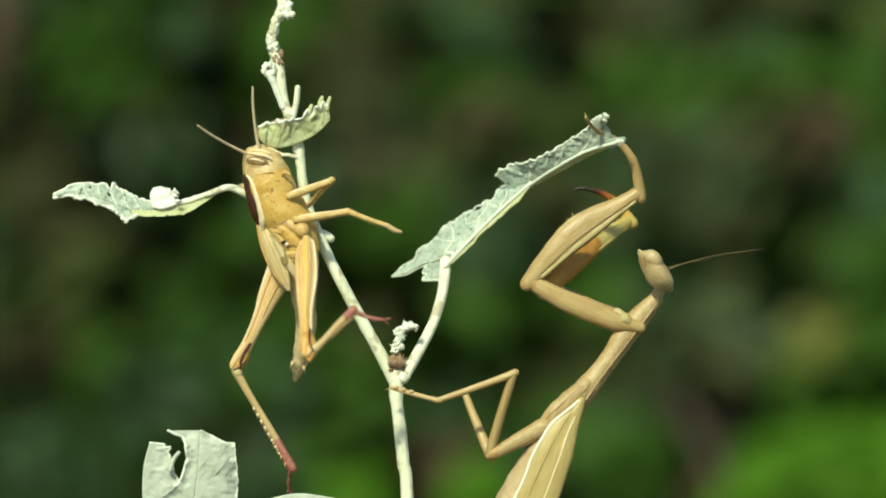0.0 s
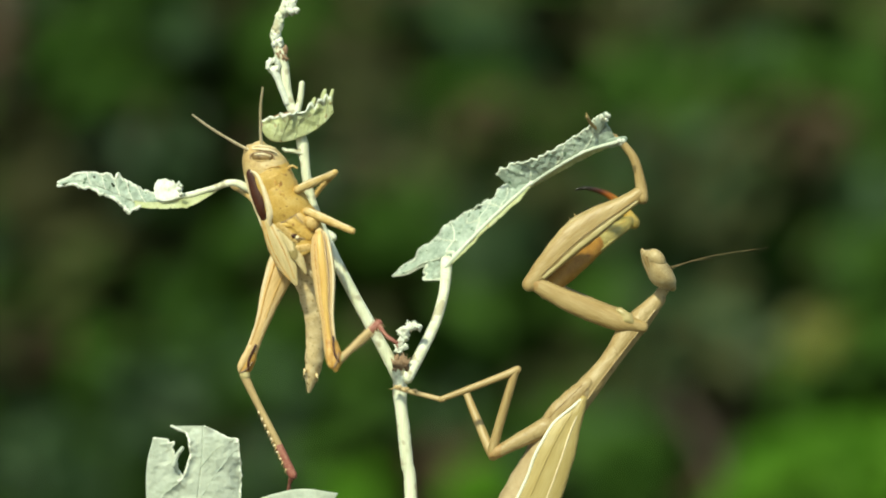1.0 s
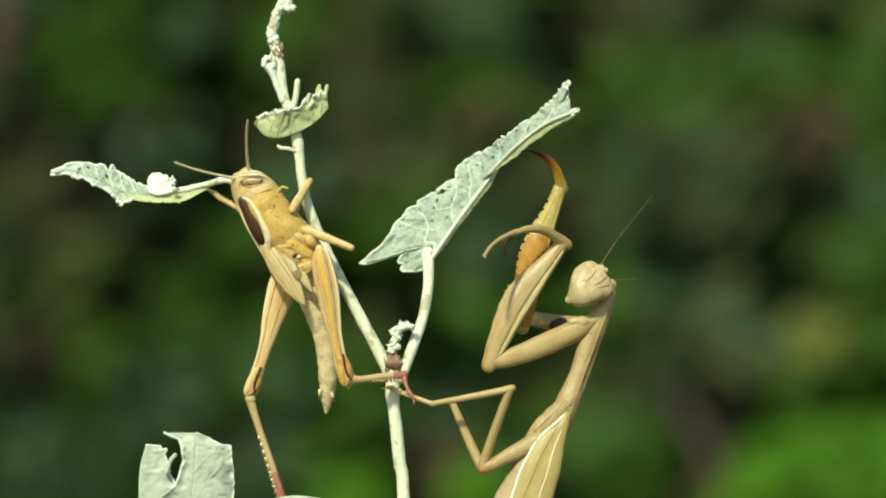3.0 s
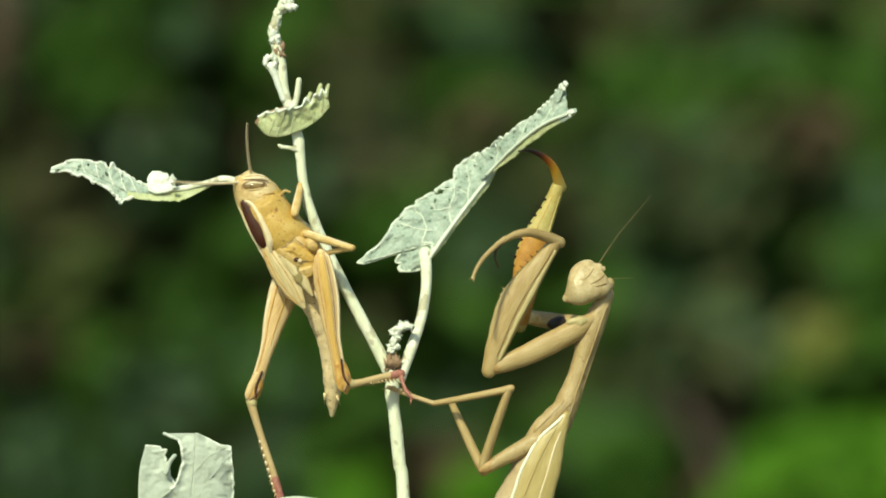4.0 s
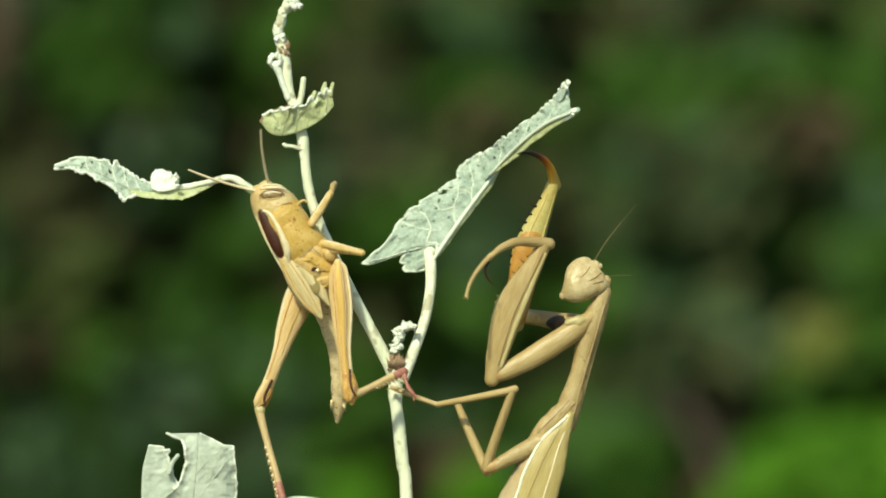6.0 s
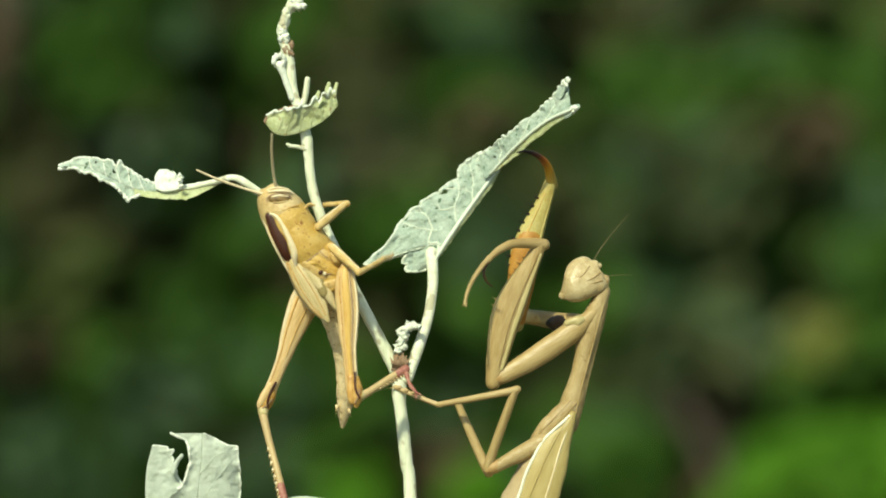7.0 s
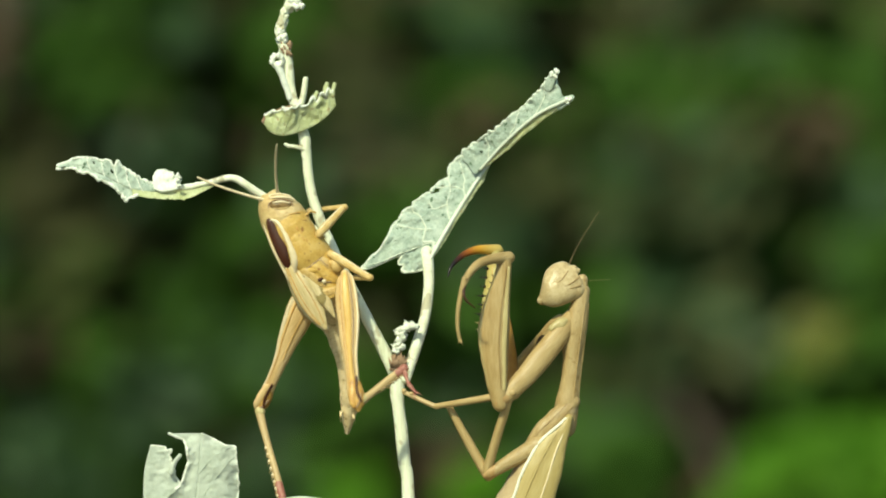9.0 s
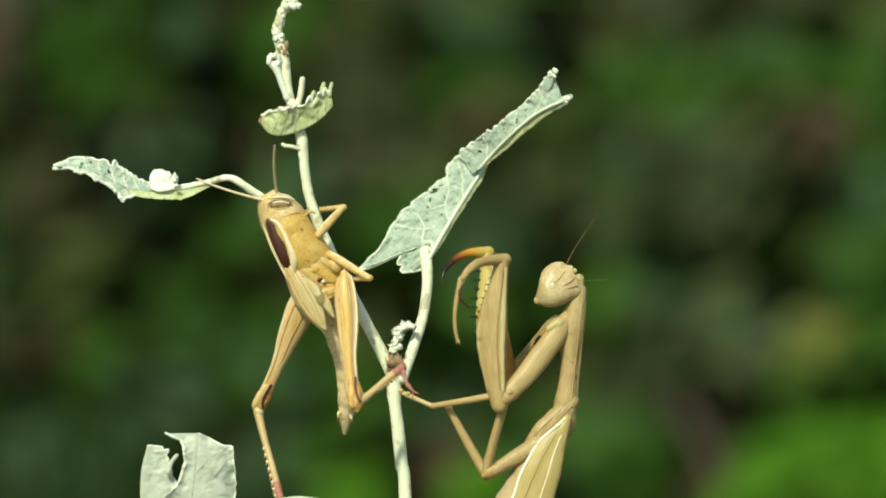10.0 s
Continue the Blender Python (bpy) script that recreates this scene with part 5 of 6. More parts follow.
def aim(start, end, length, side=1, roll=0.0, most=0.85):
    """The pose of a stiff limb from start (x, y, z) towards end (x, z), turned away from or towards the viewer where the end lies
    nearer than its length; and the place of its far end."""
    dx, dz = end[0] - start[0], end[1] - start[2]
    h = math.hypot(dx, dz)
    dy = side * min(math.sqrt(max(length * length - h * h, 0)), most * length)
    x = Vector((dx, dy, dz)).normalized()
    y = (Vector((0, 1, 0)) - x * x.y).normalized()
    z = x.cross(y)
    m = Matrix((x, y, z)).transposed().to_4x4()
    m.translation = Vector(start) * UNIT
    return m @ Matrix.Rotation(radians(roll), 4, "X"), Vector(start) + x * length


def on(m, x, y, z):
    """A place in a limb's own space, in building units of the thing."""
    return (m @ (Vector((x, y, z)) * UNIT)) / UNIT


def pivot(x, z, dx, dz, degrees):
    """A small turn in the picture's plane about (x, z), and a shift."""
    p = Vector((x, 0, z)) * UNIT
    return Matrix.Translation(p + Vector((dx, 0, dz)) * UNIT) @ Matrix.Rotation(radians(-degrees), 4, "Y") @ Matrix.Translation(-p)


def motions():
    sway = track((0, 2), (0.3, 8), (0.75, 0), (1, 8.5), (1.2, 9.5), (1.5, 1), (1.6, -2), (1.8, 7), (2, -0.5), (2.4, -10), (2.5, -5), (2.7, 4), (3.05, -5), (3.4, 5), (3.6, 0), (3.8, 2), (4, -5), (4.4, 6), (4.6, 4), (4.9, -4), (5, -1), (5.3, 5), (5.5, 0), (5.8, -4), (6.2, 5), (6.6, -3), (7, 7.5), (7.1, 8), (7.5, -1.5), (7.8, 5), (8, 3), (8.3, -4), (8.5, -0.5), (8.7, 6), (8.9, 7), (9, 4), (9.15, -3), (9.35, -2), (9.5, 5), (9.7, 8), (10, -1.5))
    hop_head = track((0, -238, 396), (0.5, -245, 406), (1.5, -245, 393), (1.7, -239, 388), (1.8, -241, 388), (1.9, -246, 387), (2, -253, 381), (2.2, -255, 370), (2.6, -256, 358), (3.8, -252, 351), (5, -235, 341), (6.8, -221, 327), (8, -219, 324), (8.2, -219, 324), (8.5, -219, 316), (9.5, -210, 315))
    hop_waist = track((0, -202, 289), (0.5, -202, 293), (1.5, -200, 275), (1.7, -194, 269), (1.8, -196, 269), (1.9, -199, 269), (2, -201, 266), (2.2, -199, 257), (2.6, -193, 245), (3.8, -190, 237), (5, -178, 229), (6.8, -160, 213), (8, -160, 208), (8.2, -160, 207), (8.5, -161, 199), (9.5, -153, 198))
    hop_tip = track((0, -180, -9), (0.5, -168, -21), (1.5, -152, -34), (1.7, -143, -36), (1.8, -138, -38), (1.9, -136, -39), (2, -137, -42), (2.2, -127, -55), (2.6, -123, -61), (3.8, -107, -69), (5, -105, -74), (6.8, -101, -90), (8, -99, -97), (8.2, -96, -98), (8.5, -91, -101), (9.5, -88, -103))
    hop_knee_near = track((0, -149, 60), (0.5, -130, 46), (1.5, -95, 3), (1.7, -83, -0), (1.8, -87, -2), (1.9, -84, -4), (2, -85, -4), (2.2, -78, -14), (2.6, -76, -19), (3.8, -83, -26), (5, -79, -30), (6.8, -77, -39), (8, -75, -42), (8.2, -72, -44), (8.5, -73, -45), (9.5, -66, -47))
    hop_foot_near = track((0, -62, 123), (0.5, -96, 151), (1.5, -10, -4), (1.7, -8, -4), (1.8, -11, -4), (1.9, -9, -4), (2, -10, -4), (2.2, -6, -2), (2.6, -4, -4), (3.8, -6, -4), (5, -0, -7), (6.8, -11, -4), (8, -8, -4), (8.2, -7, -4), (8.5, -10, -4), (9.5, -7, -4))
    hop_knee_far = track((0, -288, 7), (0.5, -284, 7), (1.5, -272, -4), (1.7, -265, -5), (1.8, -265, -7), (1.9, -264, -9), (2, -265, -12), (2.2, -260, -21), (2.6, -254, -33), (3.8, -250, -38), (5, -237, -43), (6.8, -237, -48), (8, -242, -48), (8.2, -241, -48), (8.5, -245, -48), (9.5, -239, -50))
    hop_foot_far = track((0, -179, -179), (0.5, -185, -184), (1.5, -185, -206), (1.7, -184, -213), (1.8, -188, -215), (1.9, -188, -218), (2, -191, -223), (2.2, -193, -227), (2.6, -192, -233), (3.8, -194, -239), (5, -188, -242), (6.8, -197, -247), (8, -198, -247), (8.2, -196, -245), (8.5, -200, -247), (9.5, -197, -247))
    man_hinge = track((0, 326, -49), (0.5, 321, -47), (1.5, 324, -49), (1.7, 316, -65), (1.8, 307, -69), (1.9, 306, -74), (2, 309, -74), (2.2, 307, -75), (2.6, 307, -74), (3.8, 306, -75), (5, 311, -75), (6.8, 305, -75), (8, 302, -75), (8.2, 302, -77), (8.5, 298, -80), (9.5, 305, -80))
    man_neck = track((0, 465, 133), (0.5, 464, 133), (1.5, 463, 133), (1.7, 441, 129), (1.8, 424, 126), (1.9, 407, 127), (2, 399, 135), (2.2, 391, 137), (2.6, 389, 139), (3.8, 384, 142), (5, 379, 145), (6.8, 366, 149), (8, 349, 151), (8.2, 346, 149), (8.5, 331, 149), (9.5, 330, 151))
    man_head = track((0, 461, 177), (0.5, 460, 179), (1.5, 459, 177), (1.7, 429, 169), (1.8, 392, 166), (1.9, 374, 159), (2, 361, 156), (2.2, 352, 153), (2.6, 349, 156), (3.8, 344, 159), (5, 338, 163), (6.8, 326, 165), (8, 309, 165), (8.2, 303, 162), (8.5, 290, 157), (9.5, 289, 156))
    man_tail = track((0, 241, -222), (0.5, 238, -222), (1.5, 241, -222), (1.7, 243, -222), (1.8, 238, -222), (1.9, 240, -222), (2, 240, -222), (2.2, 239, -222), (2.6, 241, -222), (3.8, 242, -222), (5, 247, -222), (6.8, 241, -222), (8, 240, -222), (8.2, 237, -222), (8.5, 232, -222), (9.5, 241, -222))
    man_elbow = track((0, 232, 163), (0.5, 228, 163), (1.5, 229, 161), (1.7, 220, 151), (1.8, 193, 104), (1.9, 178, 51), (2, 176, 36), (2.2, 174, 27), (2.6, 176, 22), (3.8, 176, 12), (5, 180, 1), (6.8, 171, -9), (8, 168, -16), (8.2, 168, -24), (8.5, 180, -34), (9.5, 193, -41))
    man_femtip = track((0, 430, 317), (0.5, 426, 317), (1.5, 428, 317), (1.7, 402, 315), (1.8, 379, 300), (1.9, 350, 247), (2, 327, 235), (2.2, 308, 233), (2.6, 305, 225), (3.8, 290, 231), (5, 278, 233), (6.8, 252, 228), (8, 223, 222), (8.2, 206, 209), (8.5, 190, 209), (9.5, 190, 199))
    man_tibtip = track((0, 382, 417), (0.5, 378, 420), (1.5, 378, 423), (1.7, 371, 434), (1.8, 369, 439), (1.9, 288, 289), (2, 253, 279), (2.2, 244, 269), (2.6, 226, 254), (3.8, 198, 238), (5, 175, 209), (6.8, 158, 202), (8, 134, 175), (8.2, 132, 166), (8.5, 120, 164), (9.5, 116, 161))
    man_tartip = track((0, 331, 448), (0.5, 328, 452), (1.5, 327, 447), (1.7, 332, 482), (1.8, 347, 482), (1.9, 211, 310), (2, 181, 264), (2.2, 186, 249), (2.6, 171, 228), (3.8, 139, 174), (5, 132, 147), (6.8, 113, 126), (8, 107, 89), (8.2, 109, 73), (8.5, 104, 57), (9.5, 108, 41))
    far_elbow = track((0, 267, 142), (0.5, 264, 143), (1.5, 264, 142), (1.7, 239, 151), (1.8, 227, 127), (1.9, 216, 99), (2, 234, 87), (2.2, 233, 85), (2.6, 235, 85), (3.8, 231, 89), (5, 226, 91), (6.8, 214, 91), (8, 203, 83), (8.2, 182, 3), (8.5, 201, -24), (9.5, 211, -30))
    far_femtip = track((0, 418, 268), (0.5, 415, 269), (1.5, 415, 268), (1.7, 390, 289), (1.8, 359, 327), (1.9, 322, 339), (2, 309, 341), (2.2, 300, 337), (2.6, 301, 337), (3.8, 297, 335), (5, 289, 334), (6.8, 272, 337), (8, 239, 336), (8.2, 224, 279), (8.5, 194, 226), (9.5, 163, 212))
    far_tibtip = track((0, 321, 335), (0.5, 318, 337), (1.5, 319, 335), (1.7, 323, 353), (1.8, 309, 387), (1.9, 248, 396), (2, 244, 396), (2.2, 239, 398), (2.6, 238, 396), (3.8, 232, 396), (5, 230, 393), (6.8, 219, 391), (8, 213, 396), (8.2, 144, 262), (8.5, 104, 204), (9.5, 82, 171))
    mid_base = track((0, 249, -101), (0.5, 246, -99), (1.5, 249, -101), (1.7, 246, -117), (1.8, 241, -122), (1.9, 245, -124), (2, 245, -124), (2.2, 244, -124), (2.6, 245, -125), (3.8, 243, -125), (5, 249, -125), (6.8, 243, -127), (8, 240, -127), (8.2, 240, -127), (8.5, 236, -132), (9.5, 243, -132))
    mid_knee = track((0, 166, -145), (0.5, 163, -143), (1.5, 163, -145), (1.7, 164, -160), (1.8, 160, -165), (1.9, 156, -167), (2, 157, -168), (2.2, 158, -170), (2.6, 159, -170), (3.8, 159, -170), (5, 167, -170), (6.8, 156, -172), (8, 157, -174), (8.2, 155, -176), (8.5, 155, -179), (9.5, 162, -179))
    mid_bend = track((0, 206, 1), (0.5, 203, 7), (1.5, 204, 3), (1.7, 207, -10), (1.8, 206, -16), (1.9, 204, -23), (2, 205, -24), (2.2, 203, -26), (2.6, 207, -26), (3.8, 205, -26), (5, 209, -28), (6.8, 204, -28), (8, 203, -30), (8.2, 205, -34), (8.5, 199, -36), (9.5, 198, -36))
    mid_ankle = track((0, 72, -47), (0.5, 71, -45), (1.5, 71, -47), (1.7, 78, -50), (1.8, 73, -50), (1.9, 69, -50), (2, 71, -50), (2.2, 71, -55), (2.6, 70, -53), (3.8, 74, -53), (5, 79, -55), (6.8, 70, -55), (8, 67, -57), (8.2, 70, -59), (8.5, 67, -59), (9.5, 73, -57))
    mid_second = track((0, 120, -36), (0.5, 115, -32), (1.5, 115, -34), (1.7, 116, -41), (1.8, 107, -45), (1.9, 102, -47), (2, 103, -48), (2.2, 100, -50), (2.6, 104, -50), (3.8, 102, -50), (5, 111, -51), (6.8, 102, -51), (8, 96, -52), (8.2, 91, -60), (8.5, 88, -61), (9.5, 95, -61))
    leaf_base = track((0, 87, 196), (0.5, 82, 198), (1.5, 82, 196), (1.7, 76, 209), (1.8, 62, 212), (1.9, 62, 214), (2, 61, 212), (2.2, 59, 212), (2.6, 63, 212), (3.8, 57, 212), (5, 63, 212), (6.8, 57, 212), (8, 52, 214), (8.2, 55, 214), (8.5, 48, 214), (9.5, 55, 214))
    leaf_mid = track((0, 238, 328), (0.5, 233, 331), (1.5, 234, 328), (1.7, 226, 344), (1.8, 208, 353), (1.9, 186, 360), (2, 186, 358), (2.2, 181, 356), (2.6, 186, 358), (3.8, 182, 356), (5, 186, 356), (6.8, 178, 358), (8, 168, 363), (8.2, 168, 363), (8.5, 160, 366), (9.5, 165, 368))
    leaf_tip = track((0, 382, 402), (0.5, 378, 405), (1.5, 378, 402), (1.7, 369, 430), (1.8, 354, 436), (1.9, 322, 460), (2, 319, 458), (2.2, 317, 456), (2.6, 320, 457), (3.8, 313, 455), (5, 317, 455), (6.8, 308, 461), (8, 301, 473), (8.2, 307, 473), (8.5, 297, 477), (9.5, 303, 480))
    mid_k = track((0, -72, 286), (0.5, -87, 255), (1.5, -82, 249), (1.7, -77, 247), (1.8, -78, 245), (1.9, -81, 243), (2, -90, 236), (2.2, -78, 235), (2.6, -75, 223), (3.8, -73, 221), (5, -63, 219), (5.7, -64, 219), (6.8, -72, 185), (7, -74, 183), (7.2, -52, 194), (7.35, -47, 190), (7.6, -50, 184), (8, -51, 180), (8.2, -51, 177), (8.5, -53, 171), (9.5, -44, 168))
    mid_f = track((0, -0, 254), (0.5, -144, 276), (1.5, -140, 276), (1.7, -131, 262), (1.8, -133, 262), (1.9, -139, 262), (2, -102, 267), (2.2, -10, 212), (2.6, -136, 262), (3.8, -123, 209), (5, -117, 209), (5.7, -115, 208), (6.8, -45, 245), (7, -35, 198), (7.2, -17, 178), (7.35, -46, 168), (7.6, -90, 173), (8, -87, 168), (8.2, -86, 170), (8.5, -88, 170), (9.5, -83, 164))
    front_k = track((0, -103, 342), (0.5, -111, 350), (1.5, -121, 353), (1.7, -122, 353), (1.8, -126, 353), (1.9, -132, 353), (2, -135, 353), (2.2, -140, 348), (2.6, -145, 341), (3.8, -163, 317), (5, -170, 356), (5.3, -166, 344), (5.5, -118, 312), (5.7, -120, 320), (6.8, -95, 300), (8, -96, 296), (8.2, -96, 296), (8.5, -99, 293), (9.5, -92, 292))
    front_f = track((0, -149, 300), (0.5, -149, 313), (1.5, -154, 313), (1.7, -152, 310), (1.8, -157, 310), (1.9, -158, 310), (2, -159, 310), (2.2, -162, 305), (2.6, -168, 292), (3.8, -173, 289), (5, -146, 305), (5.3, -140, 345), (5.5, -91, 348), (5.7, -100, 340), (6.8, -141, 297), (8, -139, 292), (8.2, -139, 292), (8.5, -142, 289), (9.5, -136, 287))
    farfront_k = track((0, -249, 319), (0.5, -264, 310), (1.5, -291, 300), (1.7, -287, 295), (1.8, -291, 294), (1.9, -292, 292), (2, -294, 293), (2.2, -293, 291), (2.6, -296, 291), (3.8, -248, 262), (5, -228, 252), (6.8, -216, 238), (8, -216, 235), (8.2, -214, 233), (8.5, -216, 228), (9.5, -205, 223))
    farfront_f = track((0, -264, 324), (0.5, -274, 321), (1.5, -308, 334), (1.7, -306, 327), (1.8, -308, 325), (1.9, -309, 323), (2, -315, 324), (2.2, -316, 319), (2.6, -321, 319), (3.8, -257, 281), (5, -228, 286), (6.8, -220, 271), (8, -221, 267), (8.2, -218, 267), (8.5, -219, 262), (9.5, -210, 257))
    ant_l = track((0, -345, 434), (0.5, -357, 456), (1.5, -365, 447), (1.7, -366, 441), (1.8, -371, 438), (1.9, -374, 434), (2, -380, 433), (2.2, -380, 415), (2.6, -380, 401), (3.6, -372, 300), (3.8, -364, 270), (3.9, -378, 296), (4.1, -381, 362), (4.2, -378, 352), (4.5, -380, 350), (4.8, -386, 362), (5.5, -382, 362), (6.8, -360, 359), (8, -357, 358), (8.2, -358, 356), (8.5, -357, 350), (9.5, -349, 343))
    ant_u = track((0, -251, 502), (0.5, -240, 506), (1.5, -238, 490), (1.7, -234, 487), (1.8, -234, 481), (1.9, -240, 475), (2, -244, 475), (2.2, -245, 463), (2.6, -251, 447), (3.8, -252, 439), (5, -247, 433), (6.8, -223, 420), (8, -216, 415), (8.2, -216, 410), (8.5, -213, 404), (9.5, -207, 399))
    man_ant = track((0, 655, 220), (0.5, 654, 222), (1.5, 652, 220), (1.7, 577, 180), (1.8, 491, 214), (1.9, 442, 219), (2, 450, 247), (2.2, 508, 358), (2.6, 488, 353), (3.8, 491, 358), (5, 473, 353), (6.8, 391, 252), (8, 379, 262), (8.2, 370, 257), (8.5, 360, 281), (9.5, 337, 238))
    bend = track((0, 1.3, 11), (0.2, 1.1, 6), (0.5, 0.9, 4), (1, 1.2, 4), (1.5, 1.2, 5), (2, 1.3, 5), (2.5, 0.8, 2), (4, 0.3, 1), (4.5, 0, 0), (10, 0, 0))
    near_foot = track((0, 58, -22), (0.4, 34, -34), (1.0, 30, -34), (1.3, 16, -40), (10, 16, -40))
    droop = track((0, 5, 8), (0.2, 3.4, 5), (0.5, 3, 4), (2, 2.6, 4), (2.5, 1, 1), (4, 0.3, 0.5), (4.5, 0, 0), (10, 0, 0))
    hop_roll = track((0, 24), (0.4, 12), (1.0, 4), (1.6, 0), (4, 0), (7, -4), (10, -6))
    # head of the mantis: direction of the face in the picture's plane, roll about it, turn in depth
    face = track((0, -52, 78), (1.55, -52, 78), (1.7, -105, 60), (1.8, -136, 30), (1.9, -143, 18), (2.2, -144, 12), (10, -144, 10))
    leaf_roll = track((0, -44, 20), (1.55, -44, 20), (1.7, -38, 2), (1.8, -22, -20), (1.9, 4, -34), (2.0, 0, -30), (7.5, 0, -30), (8.2, -4, -16), (10, -4, -16))
    foot_roll = track((0, 180), (1.55, 180), (2.0, 0), (10, 0))
    low_lift = track((0, 5), (0.4, 13), (1.2, 13), (2.0, 4), (4, 0), (10, 0))
    far_up = track((0, 0), (8.0, 0), (8.4, 12), (10, 12))
    rows = {}

    def put(ob, t, m):
        rows.setdefault(ob, []).append((t, m))

    for k in range(101):
        t = k / 10
        root = Matrix.Translation(NODE + Vector((sway(t)[0], 0, 0)) * UNIT)
        for ob in (PLANT["plant"], HOPPER["root"], MANTIS["root"]):
            put(ob, t, root)
        # plant
        b, lift = bend(t)
        put(PLANT["branch"], t, pivot(0, 0, 0, -lift, b))
        dl, ds = droop(t)
        m = pivot(0, 0, 0, -lift, b)
        put(PLANT["side_leaf"], t, m @ pivot(-255, 318, 5 * b, 3 * b, dl))
        put(PLANT["small_leaf"], t, m @ pivot(-172, 430, 4, -ds, -ds * 0.4))
        put(PLANT["low_leaf"], t, pivot(0, 0, 0, low_lift(t)[0], 0))
        base = leaf_base(t)
        m, e = aim((14, -2, -4), base, 226, 1)
        put(PLANT["petiole"], t, m)
        r1, r2 = leaf_roll(t)
        m, e = aim((base[0], e.y, base[1]), leaf_mid(t), 200, 1, r1)
        put(PLANT["leaf"], t, m)
        m, e = aim((leaf_mid(t)[0], min(e.y, 110 if t < 1.7 else 60) + 7, leaf_mid(t)[1]), leaf_tip(t), 205, -1, r2, 0.5 if t < 1.7 else 0.6)
        put(PLANT["leaf_tip"], t, m)
        # grasshopper
        hx, hz = hop_head(t)
        back, _ = aim((hx, -34, hz), hop_waist(t), 127, 1, hop_roll(t)[0], 0.0)
        for ob in (HOPPER["head"], HOPPER["pronotum"], HOPPER["thorax"], *HOPPER["wings"]):
            put(ob, t, back)
        m, _ = aim(on(back, 165, 0, 18), hop_tip(t), 296, 1, 0, 0.5)
        put(HOPPER["abdomen"], t, m)
        for name, y, kneeat, footat, side in (("near", -40, hop_knee_near, hop_foot_near, -1), ("far", 36, hop_knee_far, hop_foot_far, 1)):
            f, tb, ta = HOPPER["hind_" + name]
            at = kneeat(t)
            m, e = aim(on(back, 166 if y < 0 else 177, y, 50 if y < 0 else 4), at if y < 0 else (at[0] - 5, at[1] - 12), 248 if y < 0 else 254, side, 0, 0.5)
            put(f, t, m)
            m, e2 = aim(e, footat(t), 204 if y > 0 else 105, -side, 0, 0.8 if y > 0 else 0.25)
            put(tb, t, m)
            fx, fz = near_foot(t) if y < 0 else (-8, -40)
            m, _ = aim(e2, (e2.x + fx, e2.z + fz), 60, side, 0, 0.55)
            put(ta, t, m)
        for name, at, kneeat, footat, lf, lt in (("mid", (140, -30, 40), mid_k, mid_f, 88, 74), ("front", (96, -24, 38), front_k, front_f, 74, 62), ("front_far", (92, 30, 10), farfront_k, farfront_f, 62, 52)):
            f, tb = HOPPER[name]
            m, e = aim(on(back, *at), kneeat(t), lf, -1 if name == "mid" else 1, 0, 0.6)
            put(f, t, m)
            m, _ = aim(e, footat(t), lt, 1, 0, 0.6)
            put(tb, t, m)
        m, _ = aim(on(back, 4, -14, -18), ant_l(t), 130, -1)
        put(HOPPER["antenna_left"], t, m)
        m, _ = aim(on(back, 4, -14, 2), ant_u(t), 118, -1)
        put(HOPPER["antenna_up"], t, m)
        # mantis
        bx, bz = man_hinge(t)
        pm, _ = aim((bx, 0, bz), man_neck(t), 231, 1, 0, 0.2)
        put(MANTIS["pronotum"], t, pm)
        m, _ = aim((bx, 0, bz), man_tail(t), 480, 1, 0, 0.0)
        put(MANTIS["abdomen"], t, m)
        a, roll = face(t)
        cx, cz = man_head(t)
        cx, cz = cx - 8 * (a < -100), cz - 7 * (a < -100)
        ux, uz = math.cos(radians(a)), math.sin(radians(a))
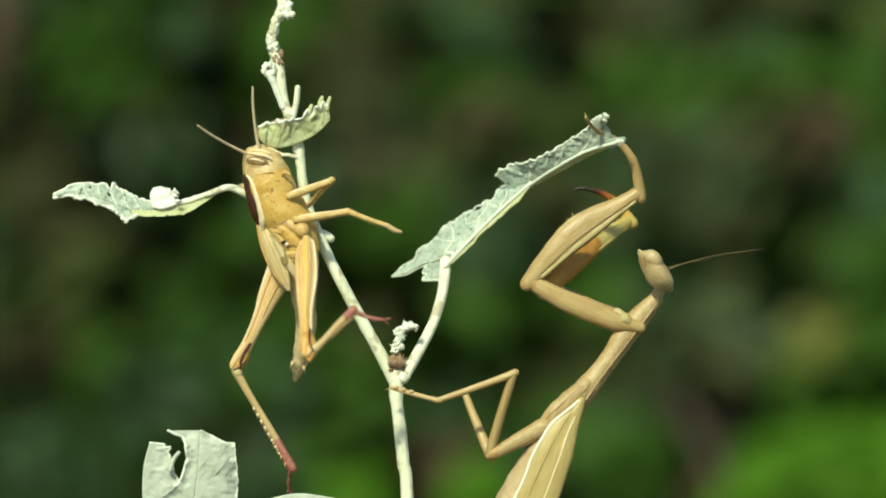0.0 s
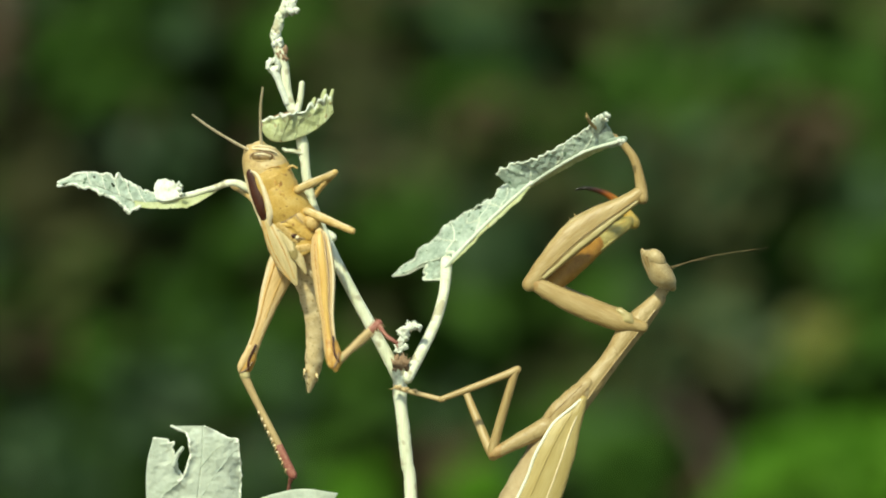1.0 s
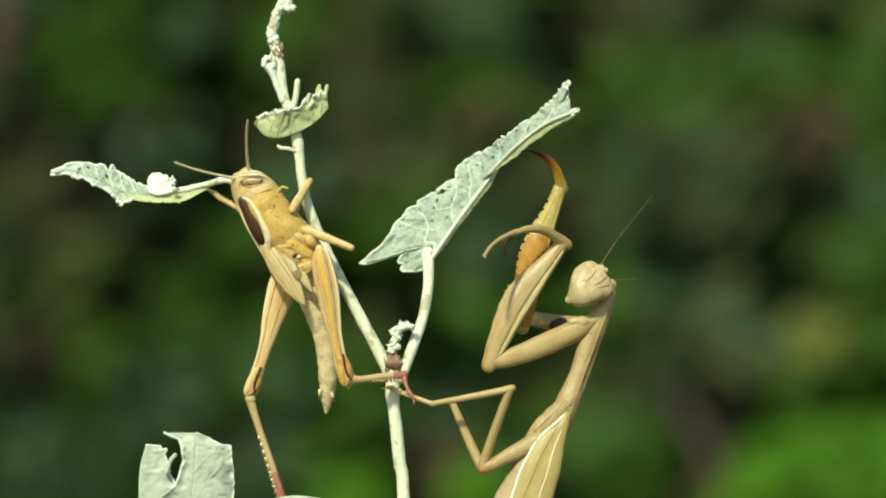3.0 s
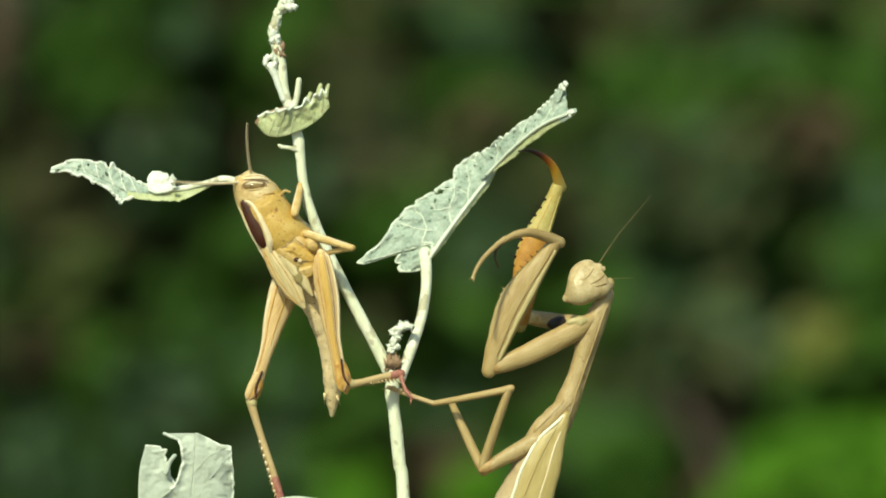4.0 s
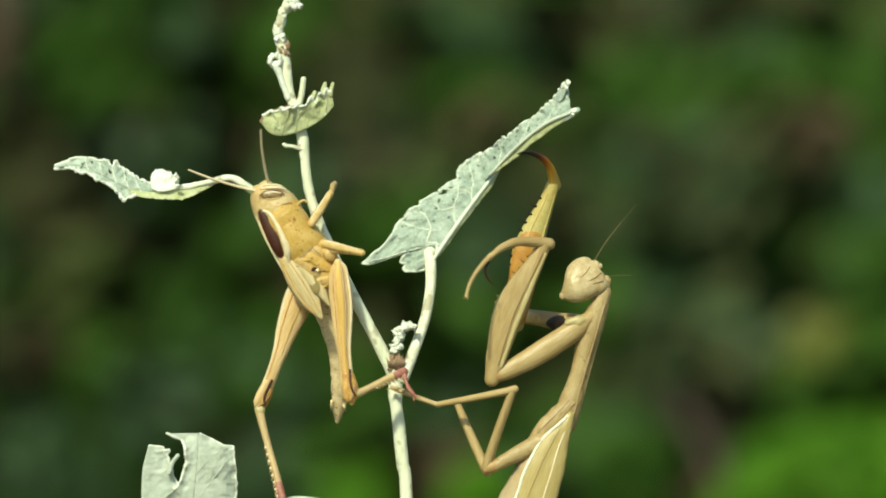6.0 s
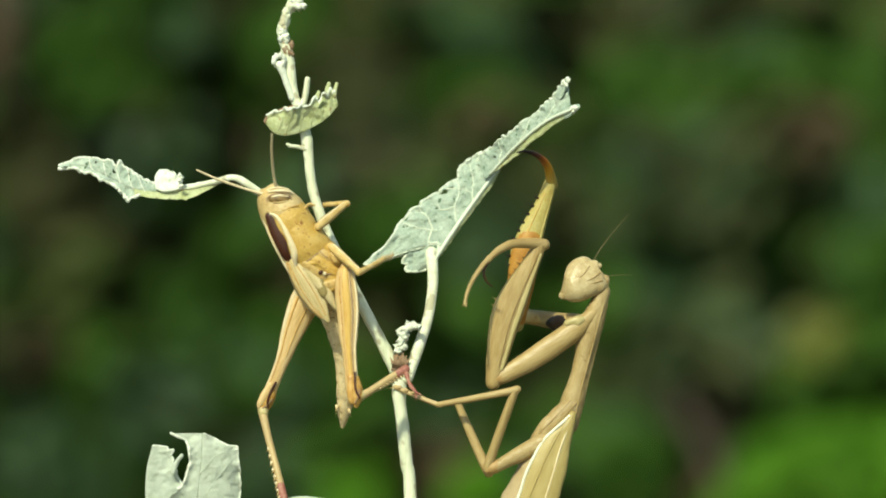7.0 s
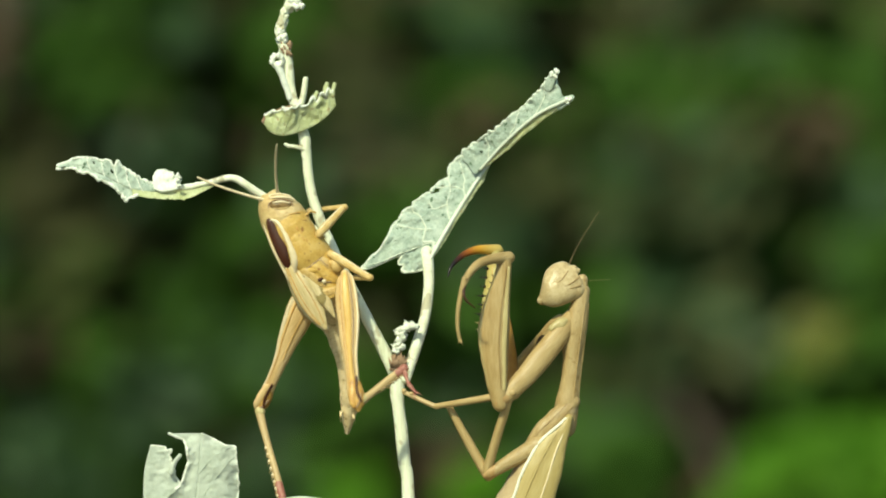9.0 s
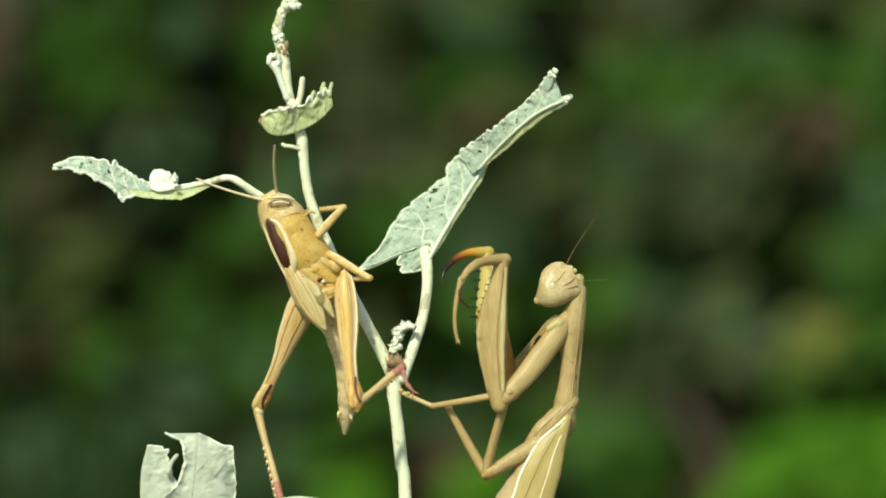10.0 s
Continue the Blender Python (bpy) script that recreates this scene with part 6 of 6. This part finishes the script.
        m, _ = aim((cx - 22 * ux, -6, cz - 22 * uz), (cx + 50 * ux, cz + 50 * uz), 72, -1, roll, 0.3)
        put(MANTIS["head"], t, m)
        ax, az = man_ant(t)
        m, _ = aim((cx + 6, -4, cz + 6), (ax, az), 195, 1, 0, 0.5)
        put(MANTIS["antenna0"], t, m)
        m, _ = aim((cx + 6, 4, cz), (cx + 90, cz + 22 if t < 1.6 else cz + 14), 110, 1, 0, 0.5)
        put(MANTIS["antenna1"], t, m)
        c, f, tb, ta = MANTIS["fore_near"]
        m, e = aim(on(pm, 151, -12, 32), man_elbow(t), 168, -1, 0, 0.3)
        put(c, t, m)
        m, e = aim(e, man_femtip(t), 248, 1, 0, 0.15)
        put(f, t, m)
        m, e = aim(e, man_tibtip(t), 114, -1, 0, 0.7)
        put(tb, t, m)
        m, e = aim(e, man_tartip(t), 106, -1, foot_roll(t)[0], 0.8)
        put(ta, t, m)
        c, f, tb, _ = MANTIS["fore_far"]
        m, e = aim(on(pm, 160, 18, 26 + far_up(t)[0]), (far_elbow(t)[0], far_elbow(t)[1] + 9 + far_up(t)[0] * 1.5), 168, 1, 0, 0.6)
        put(c, t, m)
        m, e = aim((far_elbow(t)[0], 34, far_elbow(t)[1]), far_femtip(t), 252, 1, 0, 0.6)
        put(f, t, m)
        m, e = aim(e, far_tibtip(t), 112, -1, 0, 0.7)
        put(tb, t, m)
        x, z = mid_base(t)
        kx, kz = mid_knee(t)
        m, _ = aim((x, -22, z), (kx, kz), 92, 1, 0, 0.3)
        put(MANTIS["mid_base"], t, m)
        m, e = aim((kx, -20, kz + 6), mid_bend(t), 152, -1, 0, 0.3)
        put(MANTIS["mid_femur"], t, m)
        m, e = aim(e, mid_ankle(t), 140, 1, 0, 0.3)
        put(MANTIS["mid_tibia"], t, m)
        m, _ = aim(e, (-10, -24), 88, 1, 0, 0.5)
        put(MANTIS["mid_foot"], t, m)
        m, _ = aim((kx, -12, kz), mid_second(t), 134, 1, 0, 0.5)
        put(MANTIS["mid_second"], t, m)
    for ob, keyed in rows.items():
        walk(ob, keyed)


motions()
